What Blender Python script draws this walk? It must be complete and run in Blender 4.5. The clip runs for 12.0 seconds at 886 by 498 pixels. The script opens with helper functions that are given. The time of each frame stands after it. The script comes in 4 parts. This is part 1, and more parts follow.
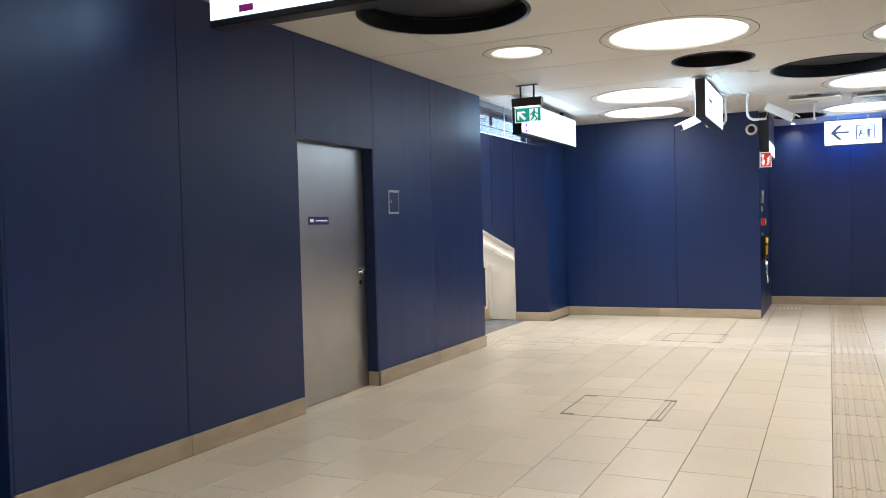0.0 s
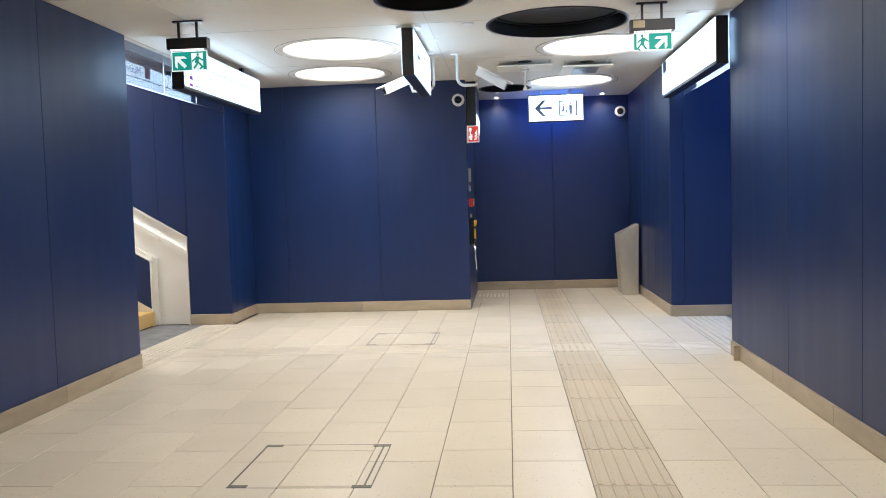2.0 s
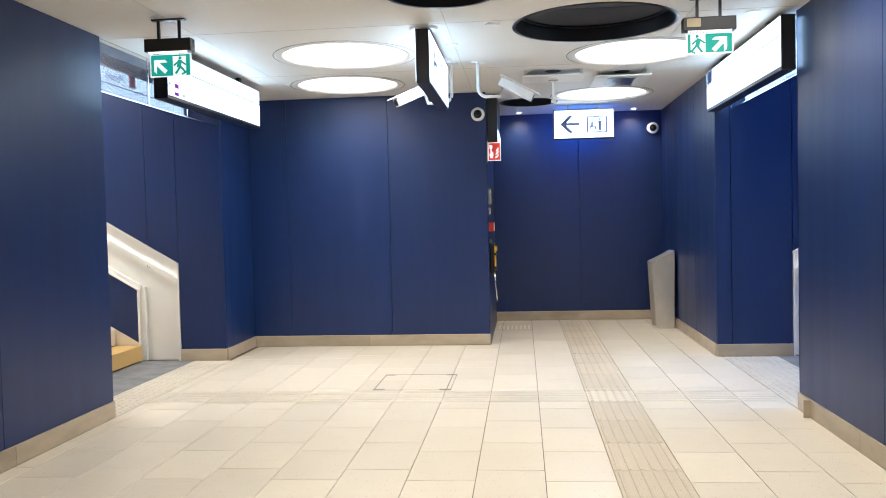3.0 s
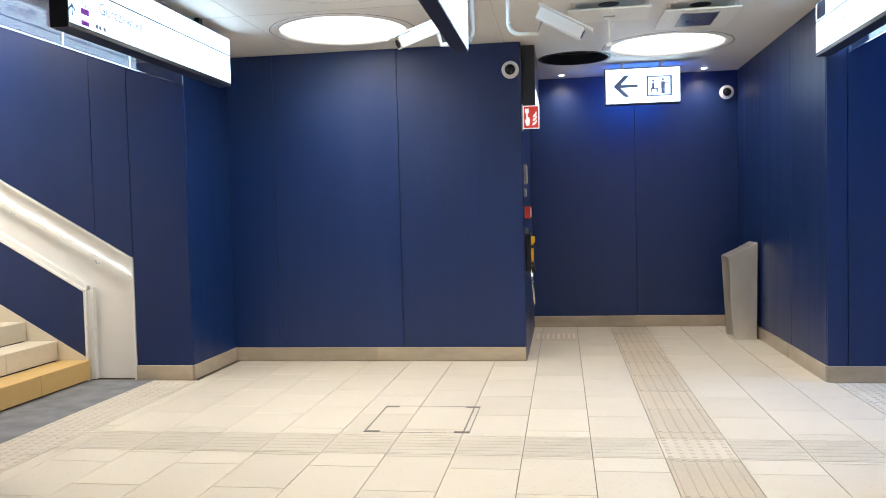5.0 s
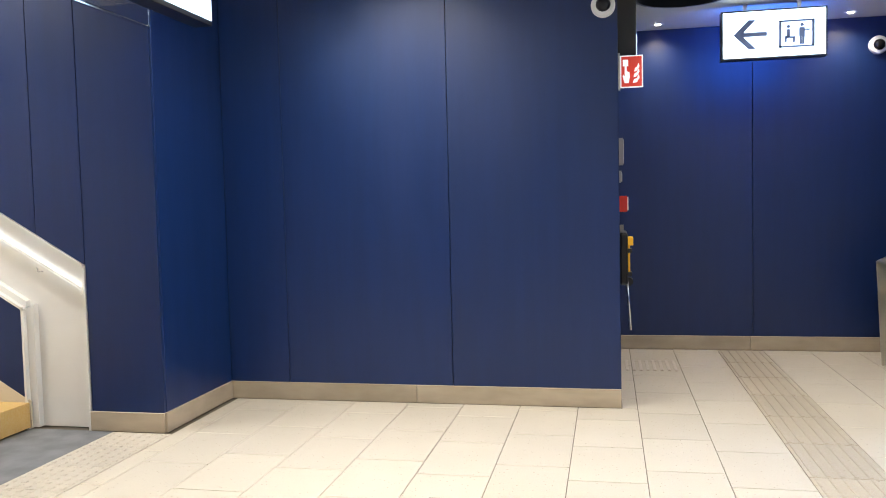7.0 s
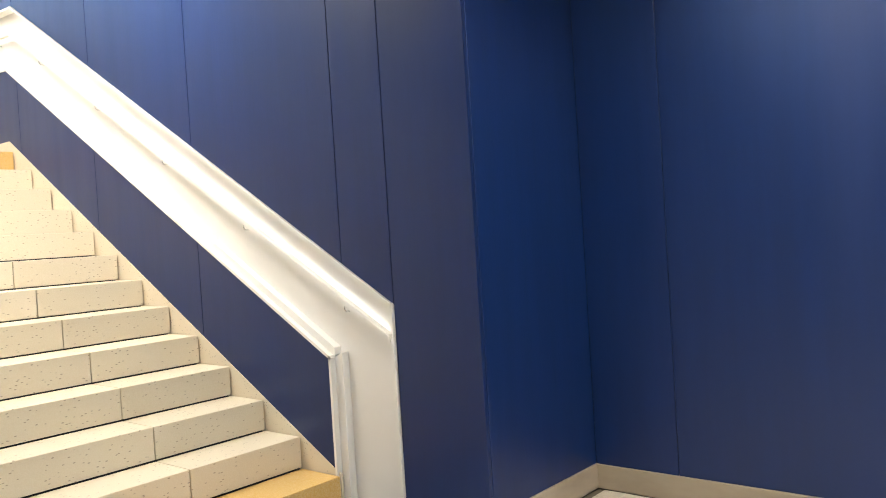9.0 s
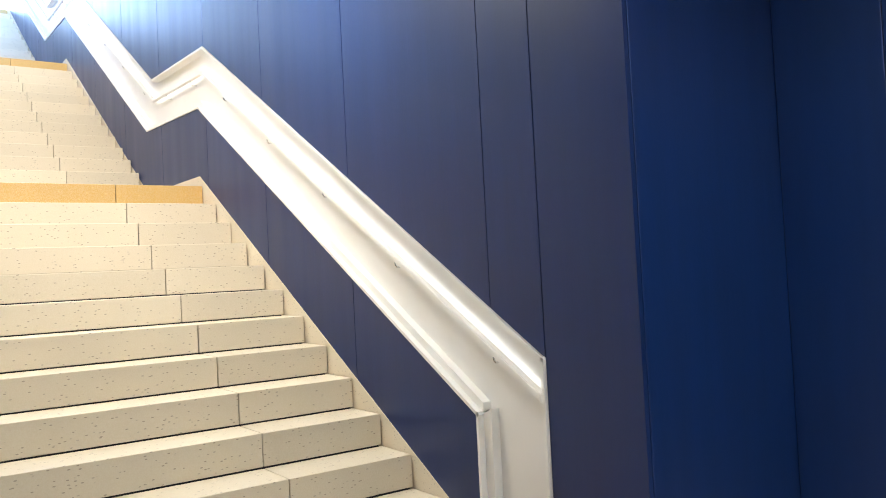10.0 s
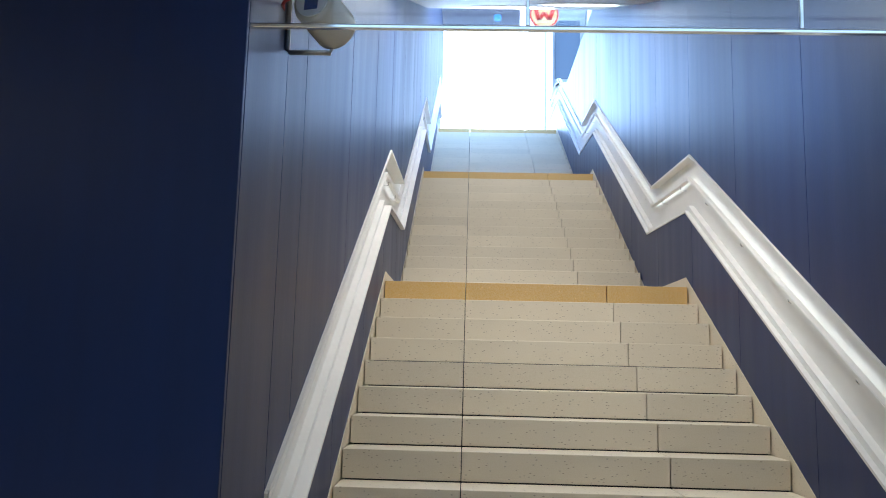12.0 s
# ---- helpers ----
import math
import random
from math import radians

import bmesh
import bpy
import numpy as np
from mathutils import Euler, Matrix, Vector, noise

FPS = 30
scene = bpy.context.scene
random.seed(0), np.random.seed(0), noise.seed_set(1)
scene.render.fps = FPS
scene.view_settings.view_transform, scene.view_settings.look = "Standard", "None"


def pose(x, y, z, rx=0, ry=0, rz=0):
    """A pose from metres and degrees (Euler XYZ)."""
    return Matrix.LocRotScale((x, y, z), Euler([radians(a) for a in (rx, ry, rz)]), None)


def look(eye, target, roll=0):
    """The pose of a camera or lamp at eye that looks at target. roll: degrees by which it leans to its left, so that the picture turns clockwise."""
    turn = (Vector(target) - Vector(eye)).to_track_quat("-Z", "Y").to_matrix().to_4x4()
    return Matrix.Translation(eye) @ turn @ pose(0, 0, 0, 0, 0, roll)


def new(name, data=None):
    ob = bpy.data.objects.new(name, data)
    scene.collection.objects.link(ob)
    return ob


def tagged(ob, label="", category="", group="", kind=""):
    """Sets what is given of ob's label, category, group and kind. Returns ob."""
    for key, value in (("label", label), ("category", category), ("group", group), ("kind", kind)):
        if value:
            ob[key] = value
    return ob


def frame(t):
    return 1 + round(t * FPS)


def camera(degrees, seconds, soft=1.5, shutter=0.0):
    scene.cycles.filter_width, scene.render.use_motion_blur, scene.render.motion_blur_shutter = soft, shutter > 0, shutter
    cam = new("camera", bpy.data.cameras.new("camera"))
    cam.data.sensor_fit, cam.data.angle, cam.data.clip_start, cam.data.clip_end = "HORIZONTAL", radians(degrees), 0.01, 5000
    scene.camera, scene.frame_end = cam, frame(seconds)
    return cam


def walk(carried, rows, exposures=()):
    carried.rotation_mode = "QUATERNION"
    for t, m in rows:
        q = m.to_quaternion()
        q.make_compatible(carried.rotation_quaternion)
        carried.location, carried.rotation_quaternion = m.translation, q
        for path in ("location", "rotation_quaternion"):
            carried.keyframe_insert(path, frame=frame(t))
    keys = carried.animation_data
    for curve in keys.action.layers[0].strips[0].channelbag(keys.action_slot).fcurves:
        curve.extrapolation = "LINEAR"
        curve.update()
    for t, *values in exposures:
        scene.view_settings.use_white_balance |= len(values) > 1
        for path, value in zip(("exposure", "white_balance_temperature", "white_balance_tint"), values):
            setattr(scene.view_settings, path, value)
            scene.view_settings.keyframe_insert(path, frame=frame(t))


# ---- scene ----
cam = camera(57.1, 12.0, soft=1.0)
PATH = [
    (0, (0.181, 0.361, 1.388), (-0.678, 2.167, 1.336), -1.5),
    (0.5, (0.039, 0.77, 1.402), (-0.585, 2.669, 1.327), -1.9),
    (1, (-0.066, 1.23, 1.386), (-0.472, 3.185, 1.286), -2.0),
    (1.5, (-0.124, 1.724, 1.405), (-0.402, 3.702, 1.295), -1.6),
    (2, (-0.198, 2.226, 1.394), (-0.36, 4.216, 1.275), -1.7),
    (2.5, (-0.24, 2.703, 1.424), (-0.423, 4.692, 1.31), -1.4),
    (3, (-0.306, 3.173, 1.453), (-0.502, 5.162, 1.381), -1.4),
    (5, (-0.348, 5.088, 1.362), (-0.64, 7.064, 1.276), -1.5),
    (5.5, (-0.435, 5.581, 1.364), (-0.726, 7.557, 1.261), -1.6),
    (6, (-0.509, 6.07, 1.397), (-0.815, 8.044, 1.286), -1.2),
    (6.5, (-0.64, 6.56, 1.417), (-0.952, 8.532, 1.293), -1.3),
    (8.3, (-1.176, 8.211, 1.318), (-2.101, 9.984, 1.281), -2.0),
    (8.5, (-1.257, 8.365, 1.332), (-2.263, 10.093, 1.3), -2.5),
    (9, (-1.346, 8.814, 1.383), (-2.627, 10.349, 1.34), -3.5),
    (9.5, (-1.469, 9.179, 1.372), (-2.917, 10.558, 1.351), -3.4),
    (10, (-1.528, 9.377, 1.425), (-3.16, 10.532, 1.48), -2.9),
    (10.5, (-1.528, 9.509, 1.416), (-3.401, 10.201, 1.529), -0.6),
    (11, (-1.397, 9.574, 1.439), (-3.351, 9.953, 1.632), 0.2),
    (11.5, (-1.284, 9.638, 1.451), (-3.268, 9.781, 1.654), 0.4),
    (12, (-1.164, 9.766, 1.477), (-3.141, 9.704, 1.771), 1.4),
]
EXPOSURES = [(0, 5.1, 6400, 10), (0.5, 5.25, 6350, 10), (1.5, 4.95, 6400, 10), (3, 5.2, 6300, 10), (5.5, 5.05, 6350, 10), (6.5, 5.1, 6300, 10), (8.3, 5.3, 6550, 9), (9.5, 4.97, 6400, 9), (10, 4.78, 6250, 9), (10.5, 3.95, 6400, 9), (11.2, 4.0, 6150, 9), (11.6, 3.95, 6000, 9), (12, 3.7, 5700, 8)]
walk(cam, [(t, look(eye, target, roll)) for t, eye, target, roll in PATH], EXPOSURES)

# ---------------- world, sun and lamps ----------------
world = bpy.data.worlds.new("world")
scene.world = world
world.use_nodes = True
wn = world.node_tree.nodes
sky = wn.new("ShaderNodeTexSky")
sky.sky_type = "NISHITA"
sky.sun_disc = False
SUN_ELEV, SUN_AZ = 37.0, 293.0          # azimuth from +Y towards +X
sky.sun_elevation, sky.sun_rotation = radians(SUN_ELEV), radians(SUN_AZ)
sky.air_density, sky.dust_density = 1.0, 0.5
sky.ozone_density = 2.5
wn["Background"].inputs[1].default_value = 0.15
world.node_tree.links.new(sky.outputs[0], wn["Background"].inputs[0])
sun = new("sun", bpy.data.lights.new("sun", "SUN"))
sun.data.energy, sun.data.angle, sun.data.color = 3.0, radians(0.5), (1.0, 0.96, 0.90)
d = Vector((math.sin(radians(SUN_AZ)) * math.cos(radians(SUN_ELEV)), math.cos(radians(SUN_AZ)) * math.cos(radians(SUN_ELEV)), math.sin(radians(SUN_ELEV))))
sun.matrix_world = look(Vector((-10, 10, 30)), Vector((-10, 10, 30)) - d)
LAMP_WATTS, LAMP_GLOW, SIGN_GLOW = 0.76, 0.10, 0.12


# ---------------- materials ----------------
def material(name, color, rough=0.5, metal=0.0, spec=0.5):
    m = bpy.data.materials.new(name)
    m.use_nodes = True
    b = m.node_tree.nodes["Principled BSDF"]
    b.inputs["Base Color"].default_value = (*color, 1)
    b.inputs["Roughness"].default_value = rough
    b.inputs["Metallic"].default_value = metal
    b.inputs["Specular IOR Level"].default_value = spec
    return m


def link(m, a, b):
    m.node_tree.links.new(a, b)


def node(m, kind, **values):
    n = m.node_tree.nodes.new(kind)
    for key, value in values.items():
        n.inputs[key.replace("_", " ")].default_value = value
    return n


def coords(m, scale):
    c = m.node_tree.nodes.new("ShaderNodeNewGeometry")
    mp = node(m, "ShaderNodeMapping", Scale=scale)
    link(m, c.outputs["Position"], mp.inputs["Vector"])
    return mp.outputs[0]


def mixed(m, fac, a, b):
    n = m.node_tree.nodes.new("ShaderNodeMix")
    n.data_type = "RGBA"
    link(m, fac, n.inputs[0])
    for i, v in ((6, a), (7, b)):
        if isinstance(v, tuple):
            n.inputs[i].default_value = (*v, 1)
        else:
            link(m, v, n.inputs[i])
    return n.outputs[2]


def ramp(m, fac, lo, hi, a=0.0, b=1.0):
    n = m.node_tree.nodes.new("ShaderNodeMapRange")
    n.inputs[1].default_value, n.inputs[2].default_value, n.inputs[3].default_value, n.inputs[4].default_value = lo, hi, a, b
    link(m, fac, n.inputs[0])
    return n.outputs[0]


def varied(m, base, other, scale, detail=4.0, lo=0.35, hi=0.65, rough=None, bump=0.0, bump_scale=None, rnd=0.0):
    """Two-scale variation of colour, roughness and relief, with a tone of its own for each piece."""
    b = m.node_tree.nodes["Principled BSDF"]
    n = node(m, "ShaderNodeTexNoise", Scale=1.0, Detail=detail)
    link(m, coords(m, scale), n.inputs["Vector"])
    fac = ramp(m, n.outputs["Fac"], lo, hi)
    col = mixed(m, fac, base, other)
    if rnd:
        info = m.node_tree.nodes.new("ShaderNodeObjectInfo")
        hsv = m.node_tree.nodes.new("ShaderNodeHueSaturation")
        link(m, ramp(m, info.outputs["Random"], 0, 1, 1 - rnd, 1 + rnd), hsv.inputs["Value"])
        link(m, col, hsv.inputs["Color"])
        col = hsv.outputs[0]
    link(m, col, b.inputs["Base Color"])
    if rough:
        n2 = node(m, "ShaderNodeTexNoise", Scale=1.0, Detail=3.0)
        link(m, coords(m, tuple(s * 0.35 for s in scale)), n2.inputs["Vector"])
        link(m, ramp(m, n2.outputs["Fac"], 0.3, 0.7, *rough), b.inputs["Roughness"])
    if bump:
        n3 = node(m, "ShaderNodeTexNoise", Scale=1.0, Detail=5.0)
        link(m, coords(m, bump_scale or scale), n3.inputs["Vector"])
        bp = node(m, "ShaderNodeBump", Strength=bump, Distance=0.002)
        link(m, n3.outputs["Fac"], bp.inputs["Height"])
        link(m, bp.outputs[0], b.inputs["Normal"])
    return col


def glowing(name, color, strength, base=(0.8, 0.8, 0.8)):
    m = material(name, base, 0.4)
    b = m.node_tree.nodes["Principled BSDF"]
    b.inputs["Emission Color"].default_value = (*color, 1)
    b.inputs["Emission Strength"].default_value = strength
    return m


def terrazzo(name, base, other, speck, rough, rnd=0.06, cell=34, keep=0.80, size=0.18):
    m = material(name, base, sum(rough) / 2)
    col = varied(m, base, other, (2.3, 2.3, 2.3), detail=2.0, lo=0.0, hi=1.0, bump=0.08, bump_scale=(60, 60, 60), rnd=rnd)
    b = m.node_tree.nodes["Principled BSDF"]
    fine = node(m, "ShaderNodeTexNoise", Scale=1.0, Detail=2.0)
    link(m, coords(m, (150, 150, 150)), fine.inputs["Vector"])
    grain = mixed(m, ramp(m, fine.outputs["Fac"], 0.35, 0.75, 0.0, 0.22), col, (0.86, 0.80, 0.70))
    vor = node(m, "ShaderNodeTexVoronoi", Scale=1.0)
    turned_cells = coords(m, cell if isinstance(cell, tuple) else (cell, cell, cell))
    turned_cells.node.inputs["Rotation"].default_value = (0.5, 0.35, 0.7)
    link(m, turned_cells, vor.inputs["Vector"])
    pick = m.node_tree.nodes.new("ShaderNodeSeparateColor")
    link(m, vor.outputs["Color"], pick.inputs[0])
    few = ramp(m, pick.outputs[0], keep, keep + 0.05)
    dot = ramp(m, vor.outputs["Distance"], size - 0.06, size + 0.04, 1.0, 0.0)
    mul = m.node_tree.nodes.new("ShaderNodeMath")
    mul.operation = "MULTIPLY"
    link(m, few, mul.inputs[0]), link(m, dot, mul.inputs[1])
    link(m, mixed(m, mul.outputs[0], grain, speck), b.inputs["Base Color"])
    return m


BLUE = material("blue_panel", (0.0030, 0.0185, 0.090), 0.40, spec=0.55)
varied(BLUE, (0.0027, 0.0174, 0.084), (0.0034, 0.0197, 0.096), (14, 14, 1.2), rough=(0.36, 0.44), bump=0.13, bump_scale=(70, 70, 16), rnd=0.06)
GAP = material("dark_joint", (0.006, 0.008, 0.016), 0.8)
STONE = terrazzo("cream_terrazzo", (0.695, 0.62, 0.495), (0.63, 0.56, 0.44), (0.42, 0.36, 0.27), (0.27, 0.27), rnd=0.05, cell=70, keep=0.86, size=0.24)
STEP = terrazzo("step_terrazzo", (0.72, 0.625, 0.455), (0.65, 0.56, 0.405), (0.42, 0.345, 0.25), (0.38, 0.55), cell=(75, 38, 90), keep=0.74, size=0.26)
AMBER = terrazzo("amber_terrazzo", (0.63, 0.39, 0.10), (0.55, 0.33, 0.08), (0.75, 0.5, 0.2), (0.35, 0.5))
SKIRT = material("skirting_stone", (0.33, 0.28, 0.22), 0.35)
varied(SKIRT, (0.42, 0.345, 0.25), (0.34, 0.275, 0.195), (3, 3, 9), rough=(0.28, 0.45), bump=0.1, bump_scale=(50, 50, 50), rnd=0.12)
TACTILE = terrazzo("tactile_stone", (0.45, 0.38, 0.275), (0.38, 0.315, 0.225), (0.30, 0.25, 0.18), (0.5, 0.5), rnd=0.08)
TACTILE_PALE = terrazzo("pale_tactile_stone", (0.52, 0.46, 0.36), (0.46, 0.40, 0.31), (0.32, 0.27, 0.2), (0.45, 0.45), rnd=0.06)
GROUT = material("grout", (0.12, 0.095, 0.065), 0.9)
CEIL = material("ceiling_paint", (0.72, 0.69, 0.64), 0.55)
varied(CEIL, (0.74, 0.71, 0.66), (0.69, 0.66, 0.61), (0.6, 0.6, 0.6), rough=(0.45, 0.6), bump=0.04, bump_scale=(40, 40, 40))
WHITE = material("white_enamel", (0.83, 0.80, 0.74), 0.3)
varied(WHITE, (0.82, 0.79, 0.73), (0.77, 0.74, 0.68), (2, 2, 2), rough=(0.38, 0.48), bump=0.04, bump_scale=(80, 80, 80))
WPLASTIC = material("white_plastic", (0.78, 0.77, 0.74), 0.35)
BLACK = material("black_powder_coat", (0.012, 0.012, 0.014), 0.3)
VOID = material("dark_void", (0.030, 0.032, 0.038), 0.5)
STEEL = material("brushed_steel", (0.46, 0.44, 0.41), 0.32, 1.0)
varied(STEEL, (0.48, 0.46, 0.43), (0.40, 0.385, 0.36), (40, 40, 1.0), rough=(0.26, 0.40), bump=0.06, bump_scale=(300, 300, 3))
DOORSTEEL = material("door_steel", (0.36, 0.36, 0.355), 0.4, 1.0)
varied(DOORSTEEL, (0.52, 0.50, 0.465), (0.46, 0.445, 0.42), (1.5, 1.5, 1.5), rough=(0.32, 0.38))
SATIN = material("satin_aluminium", (0.6, 0.6, 0.6), 0.4)
CHROME = material("chrome", (0.75, 0.75, 0.75), 0.15, 1.0)
MAT = material("entrance_mat", (0.11, 0.11, 0.11), 0.9)
varied(MAT, (0.20, 0.20, 0.20), (0.14, 0.14, 0.14), (6, 6, 6), bump=0.8, bump_scale=(160, 160, 160))
RED = material("red_plastic", (0.55, 0.03, 0.02), 0.4)
YELLOW = material("yellow_plastic", (0.85, 0.45, 0.02), 0.4)
GREEN = glowing("green_sign_face", (0.0, 0.36, 0.29), 0.024, (0.0, 0.12, 0.09))
SIGNWHITE = glowing("white_sign_face", (1, 1, 1), 0.018)
LAMP = glowing("lamp_diffuser", (1.0, 0.97, 0.92), LAMP_GLOW)
BOXFACE = glowing("lightbox_face", (0.50, 0.75, 1.0), SIGN_GLOW)
# added emitter that throws blue light on the bay wall
BACKGLOW = glowing("added_bay_wall_glow", (0.06, 0.2, 1.0), 0.30)
POINT = glowing("led_point", (1.0, 0.97, 0.9), 0.04)
RAIL_LED = glowing("handrail_led", (0.95, 0.98, 0.95), 0.17)
LED = glowing("led_strip", (1.0, 0.95, 0.86), 0.36)
GREEN.node_tree.nodes["Principled BSDF"].inputs["Roughness"].default_value = 0.7
INK = material("dark_sign_ink", (0.03, 0.06, 0.22), 0.5)
NAVYSIGN = material("navy_sign", (0.02, 0.02, 0.16), 0.4)
CONCRETE = material("concrete", (0.4, 0.39, 0.37), 0.8)
varied(CONCRETE, (0.42, 0.41, 0.39), (0.34, 0.33, 0.31), (0.8, 0.8, 0.8), bump=0.3, bump_scale=(20, 20, 20))
GLASS = material("clear_glass", (1, 1, 1), 0.02)
GLASS.node_tree.nodes["Principled BSDF"].inputs["Transmission Weight"].default_value = 1.0
GLASS.node_tree.nodes["Principled BSDF"].inputs["IOR"].default_value = 1.45


# ---------------- mesh helpers ----------------
def mesh_of(bm, name, mat):
    bmesh.ops.recalc_face_normals(bm, faces=bm.faces)
    me = bpy.data.meshes.new(name)
    bm.to_mesh(me)
    bm.free()
    me.materials.append(mat)
    return me


def part(name, bm, mat, parent=None, label=""):
    ob = new(name, mesh_of(bm, name, mat) if isinstance(bm, bmesh.types.BMesh) else bm)
    if parent:
        ob.parent = parent
    return tagged(ob, label)


def thing(name, label, category, group="", kind="", at=(0, 0, 0), rz=0):
    ob = new(name)
    ob.empty_display_size = 0.1
    ob.matrix_world = pose(*at, 0, 0, rz)
    return tagged(ob, label, category, group, kind)


def box(lo, hi, bevel=0.0, bm=None):
    own = bm is None
    bm = bm or bmesh.new()
    v = [bm.verts.new((x, y, z)) for x in (lo[0], hi[0]) for y in (lo[1], hi[1]) for z in (lo[2], hi[2])]
    fs = [bm.faces.new([v[i] for i in q]) for q in ((0, 1, 3, 2), (4, 6, 7, 5), (0, 4, 5, 1), (2, 3, 7, 6), (0, 2, 6, 4), (1, 5, 7, 3))]
    if bevel:
        es = {e for f in fs for e in f.edges}
        bmesh.ops.bevel(bm, geom=list(es), offset=bevel, segments=1 if bevel < 0.004 else 2, affect="EDGES", profile=0.6)
    return bm


def prism(points, axis, a, b, bevel=0.0, bm=None):
    """A polygon in the plane across axis, extruded from a to b. Points are the two other coordinates, in order."""
    bm = bm or bmesh.new()

    def place(p, d):
        q = list(p)
        q.insert("xyz".index(axis), d)
        return bm.verts.new(q)
    lo, hi = [place(p, a) for p in points], [place(p, b) for p in points]
    n = len(points)
    fs = [bm.faces.new(lo), bm.faces.new(hi[::-1])]
    for i in range(n):
        fs.append(bm.faces.new((lo[i], hi[i], hi[(i + 1) % n], lo[(i + 1) % n])))
    if bevel:
        es = {e for f in fs for e in f.edges}
        bmesh.ops.bevel(bm, geom=list(es), offset=bevel, segments=2, affect="EDGES")
    return bm


def turned(profile, n=32, m=Matrix(), bm=None):
    """A body of revolution about z from (radius, height) pairs."""
    bm = bm or bmesh.new()
    rings = [[bm.verts.new(m @ Vector((r * math.cos(k * math.tau / n), r * math.sin(k * math.tau / n), z))) for k in range(n)] for r, z in profile]
    for a, b in zip(rings, rings[1:]):
        for k in range(n):
            bm.faces.new((a[k], a[(k + 1) % n], b[(k + 1) % n], b[k])).smooth = n > 40 or abs(profile[0][1] - profile[-1][1]) > 0.06
    closed = profile[0] == profile[-1]
    if profile[0][0] > 1e-6 and not closed:
        bm.faces.new(rings[0][::-1])
    if profile[-1][0] > 1e-6 and not closed:
        bm.faces.new(rings[-1])
    return bm


def tube(points, r, n=10, bm=None):
    """A round bar along a line of points."""
    bm = bm or bmesh.new()
    pts = [Vector(p) for p in points]
    rings = []
    for i, p in enumerate(pts):
        d = (pts[min(i + 1, len(pts) - 1)] - pts[max(i - 1, 0)]).normalized()
        up = Vector((0, 0, 1)) if abs(d.z) < 0.9 else Vector((1, 0, 0))
        u = d.cross(up).normalized()
        w = d.cross(u)
        rings.append([bm.verts.new(p + r * (math.cos(k * math.tau / n) * u + math.sin(k * math.tau / n) * w)) for k in range(n)])
    for a, b in zip(rings, rings[1:]):
        for k in range(n):
            bm.faces.new((a[k], a[(k + 1) % n], b[(k + 1) % n], b[k])).smooth = True
    bm.faces.new(rings[0][::-1]), bm.faces.new(rings[-1])
    return bm


def arc(c, r, a0, a1, ax, ay, n=8):
    return [Vector(c) + r * (math.cos(a0 + (a1 - a0) * i / n) * Vector(ax) + math.sin(a0 + (a1 - a0) * i / n) * Vector(ay)) for i in range(n + 1)]


def words(name, text, size, m, mat, parent, align="LEFT"):
    """Letters of the built-in font as a thin mesh, standing in the plane of m (its x along the line, y up)."""
    if " " in text:
        first, rest = text.split(" ", 1)
        words(name, first, size, m, mat, parent, align)
        return words(name, rest, size, m @ Matrix.Translation((len(first) * size * 0.5 + size * 0.2, 0, 0)), mat, parent, align)
    cu = bpy.data.curves.new(name, "FONT")
    cu.body, cu.size, cu.align_x, cu.extrude = text, size, align, 0.0005
    tmp = bpy.data.objects.new(name, cu)
    scene.collection.objects.link(tmp)
    me = bpy.data.meshes.new_from_object(tmp.evaluated_get(bpy.context.evaluated_depsgraph_get()))
    bpy.data.objects.remove(tmp)
    me.materials.clear()
    me.materials.append(mat)
    me.transform(m)
    return part(name, me, None, parent)


def frame_xy(o, x, y):
    """A plane's matrix from its origin and two unit axes."""
    x, y = Vector(x), Vector(y)
    z = x.cross(y)
    return Matrix(((x[0], y[0], z[0], o[0]), (x[1], y[1], z[1], o[1]), (x[2], y[2], z[2], o[2]), (0, 0, 0, 1)))


# ---------------- plan ----------------
H = 2.90                                # passage ceiling
XL, XR = -3.455, 1.69                   # faces of the two long walls
YS0, YS1 = 9.06, 11.61                  # stairwell walls
YB, YB2, XB = 12.53, 14.73, -0.70       # end wall, wall of the bay behind it, corner between them
XN, XNR = -3.495, 1.63                  # short returns beside the stairs
XC = -0.815                             # mirror line of the two stairs
Y0 = -4.0                               # closed end behind
RISE, GO = 0.17, 0.295
BASE_H = 0.125
TH = 0.02                               # panel thickness


def box_part(name, lo, hi, mat, parent=None, bevel=0.0, label=""):
    return part(name, box([min(a, b) for a, b in zip(lo, hi)], [max(a, b) for a, b in zip(lo, hi)], bevel), mat, parent, label)


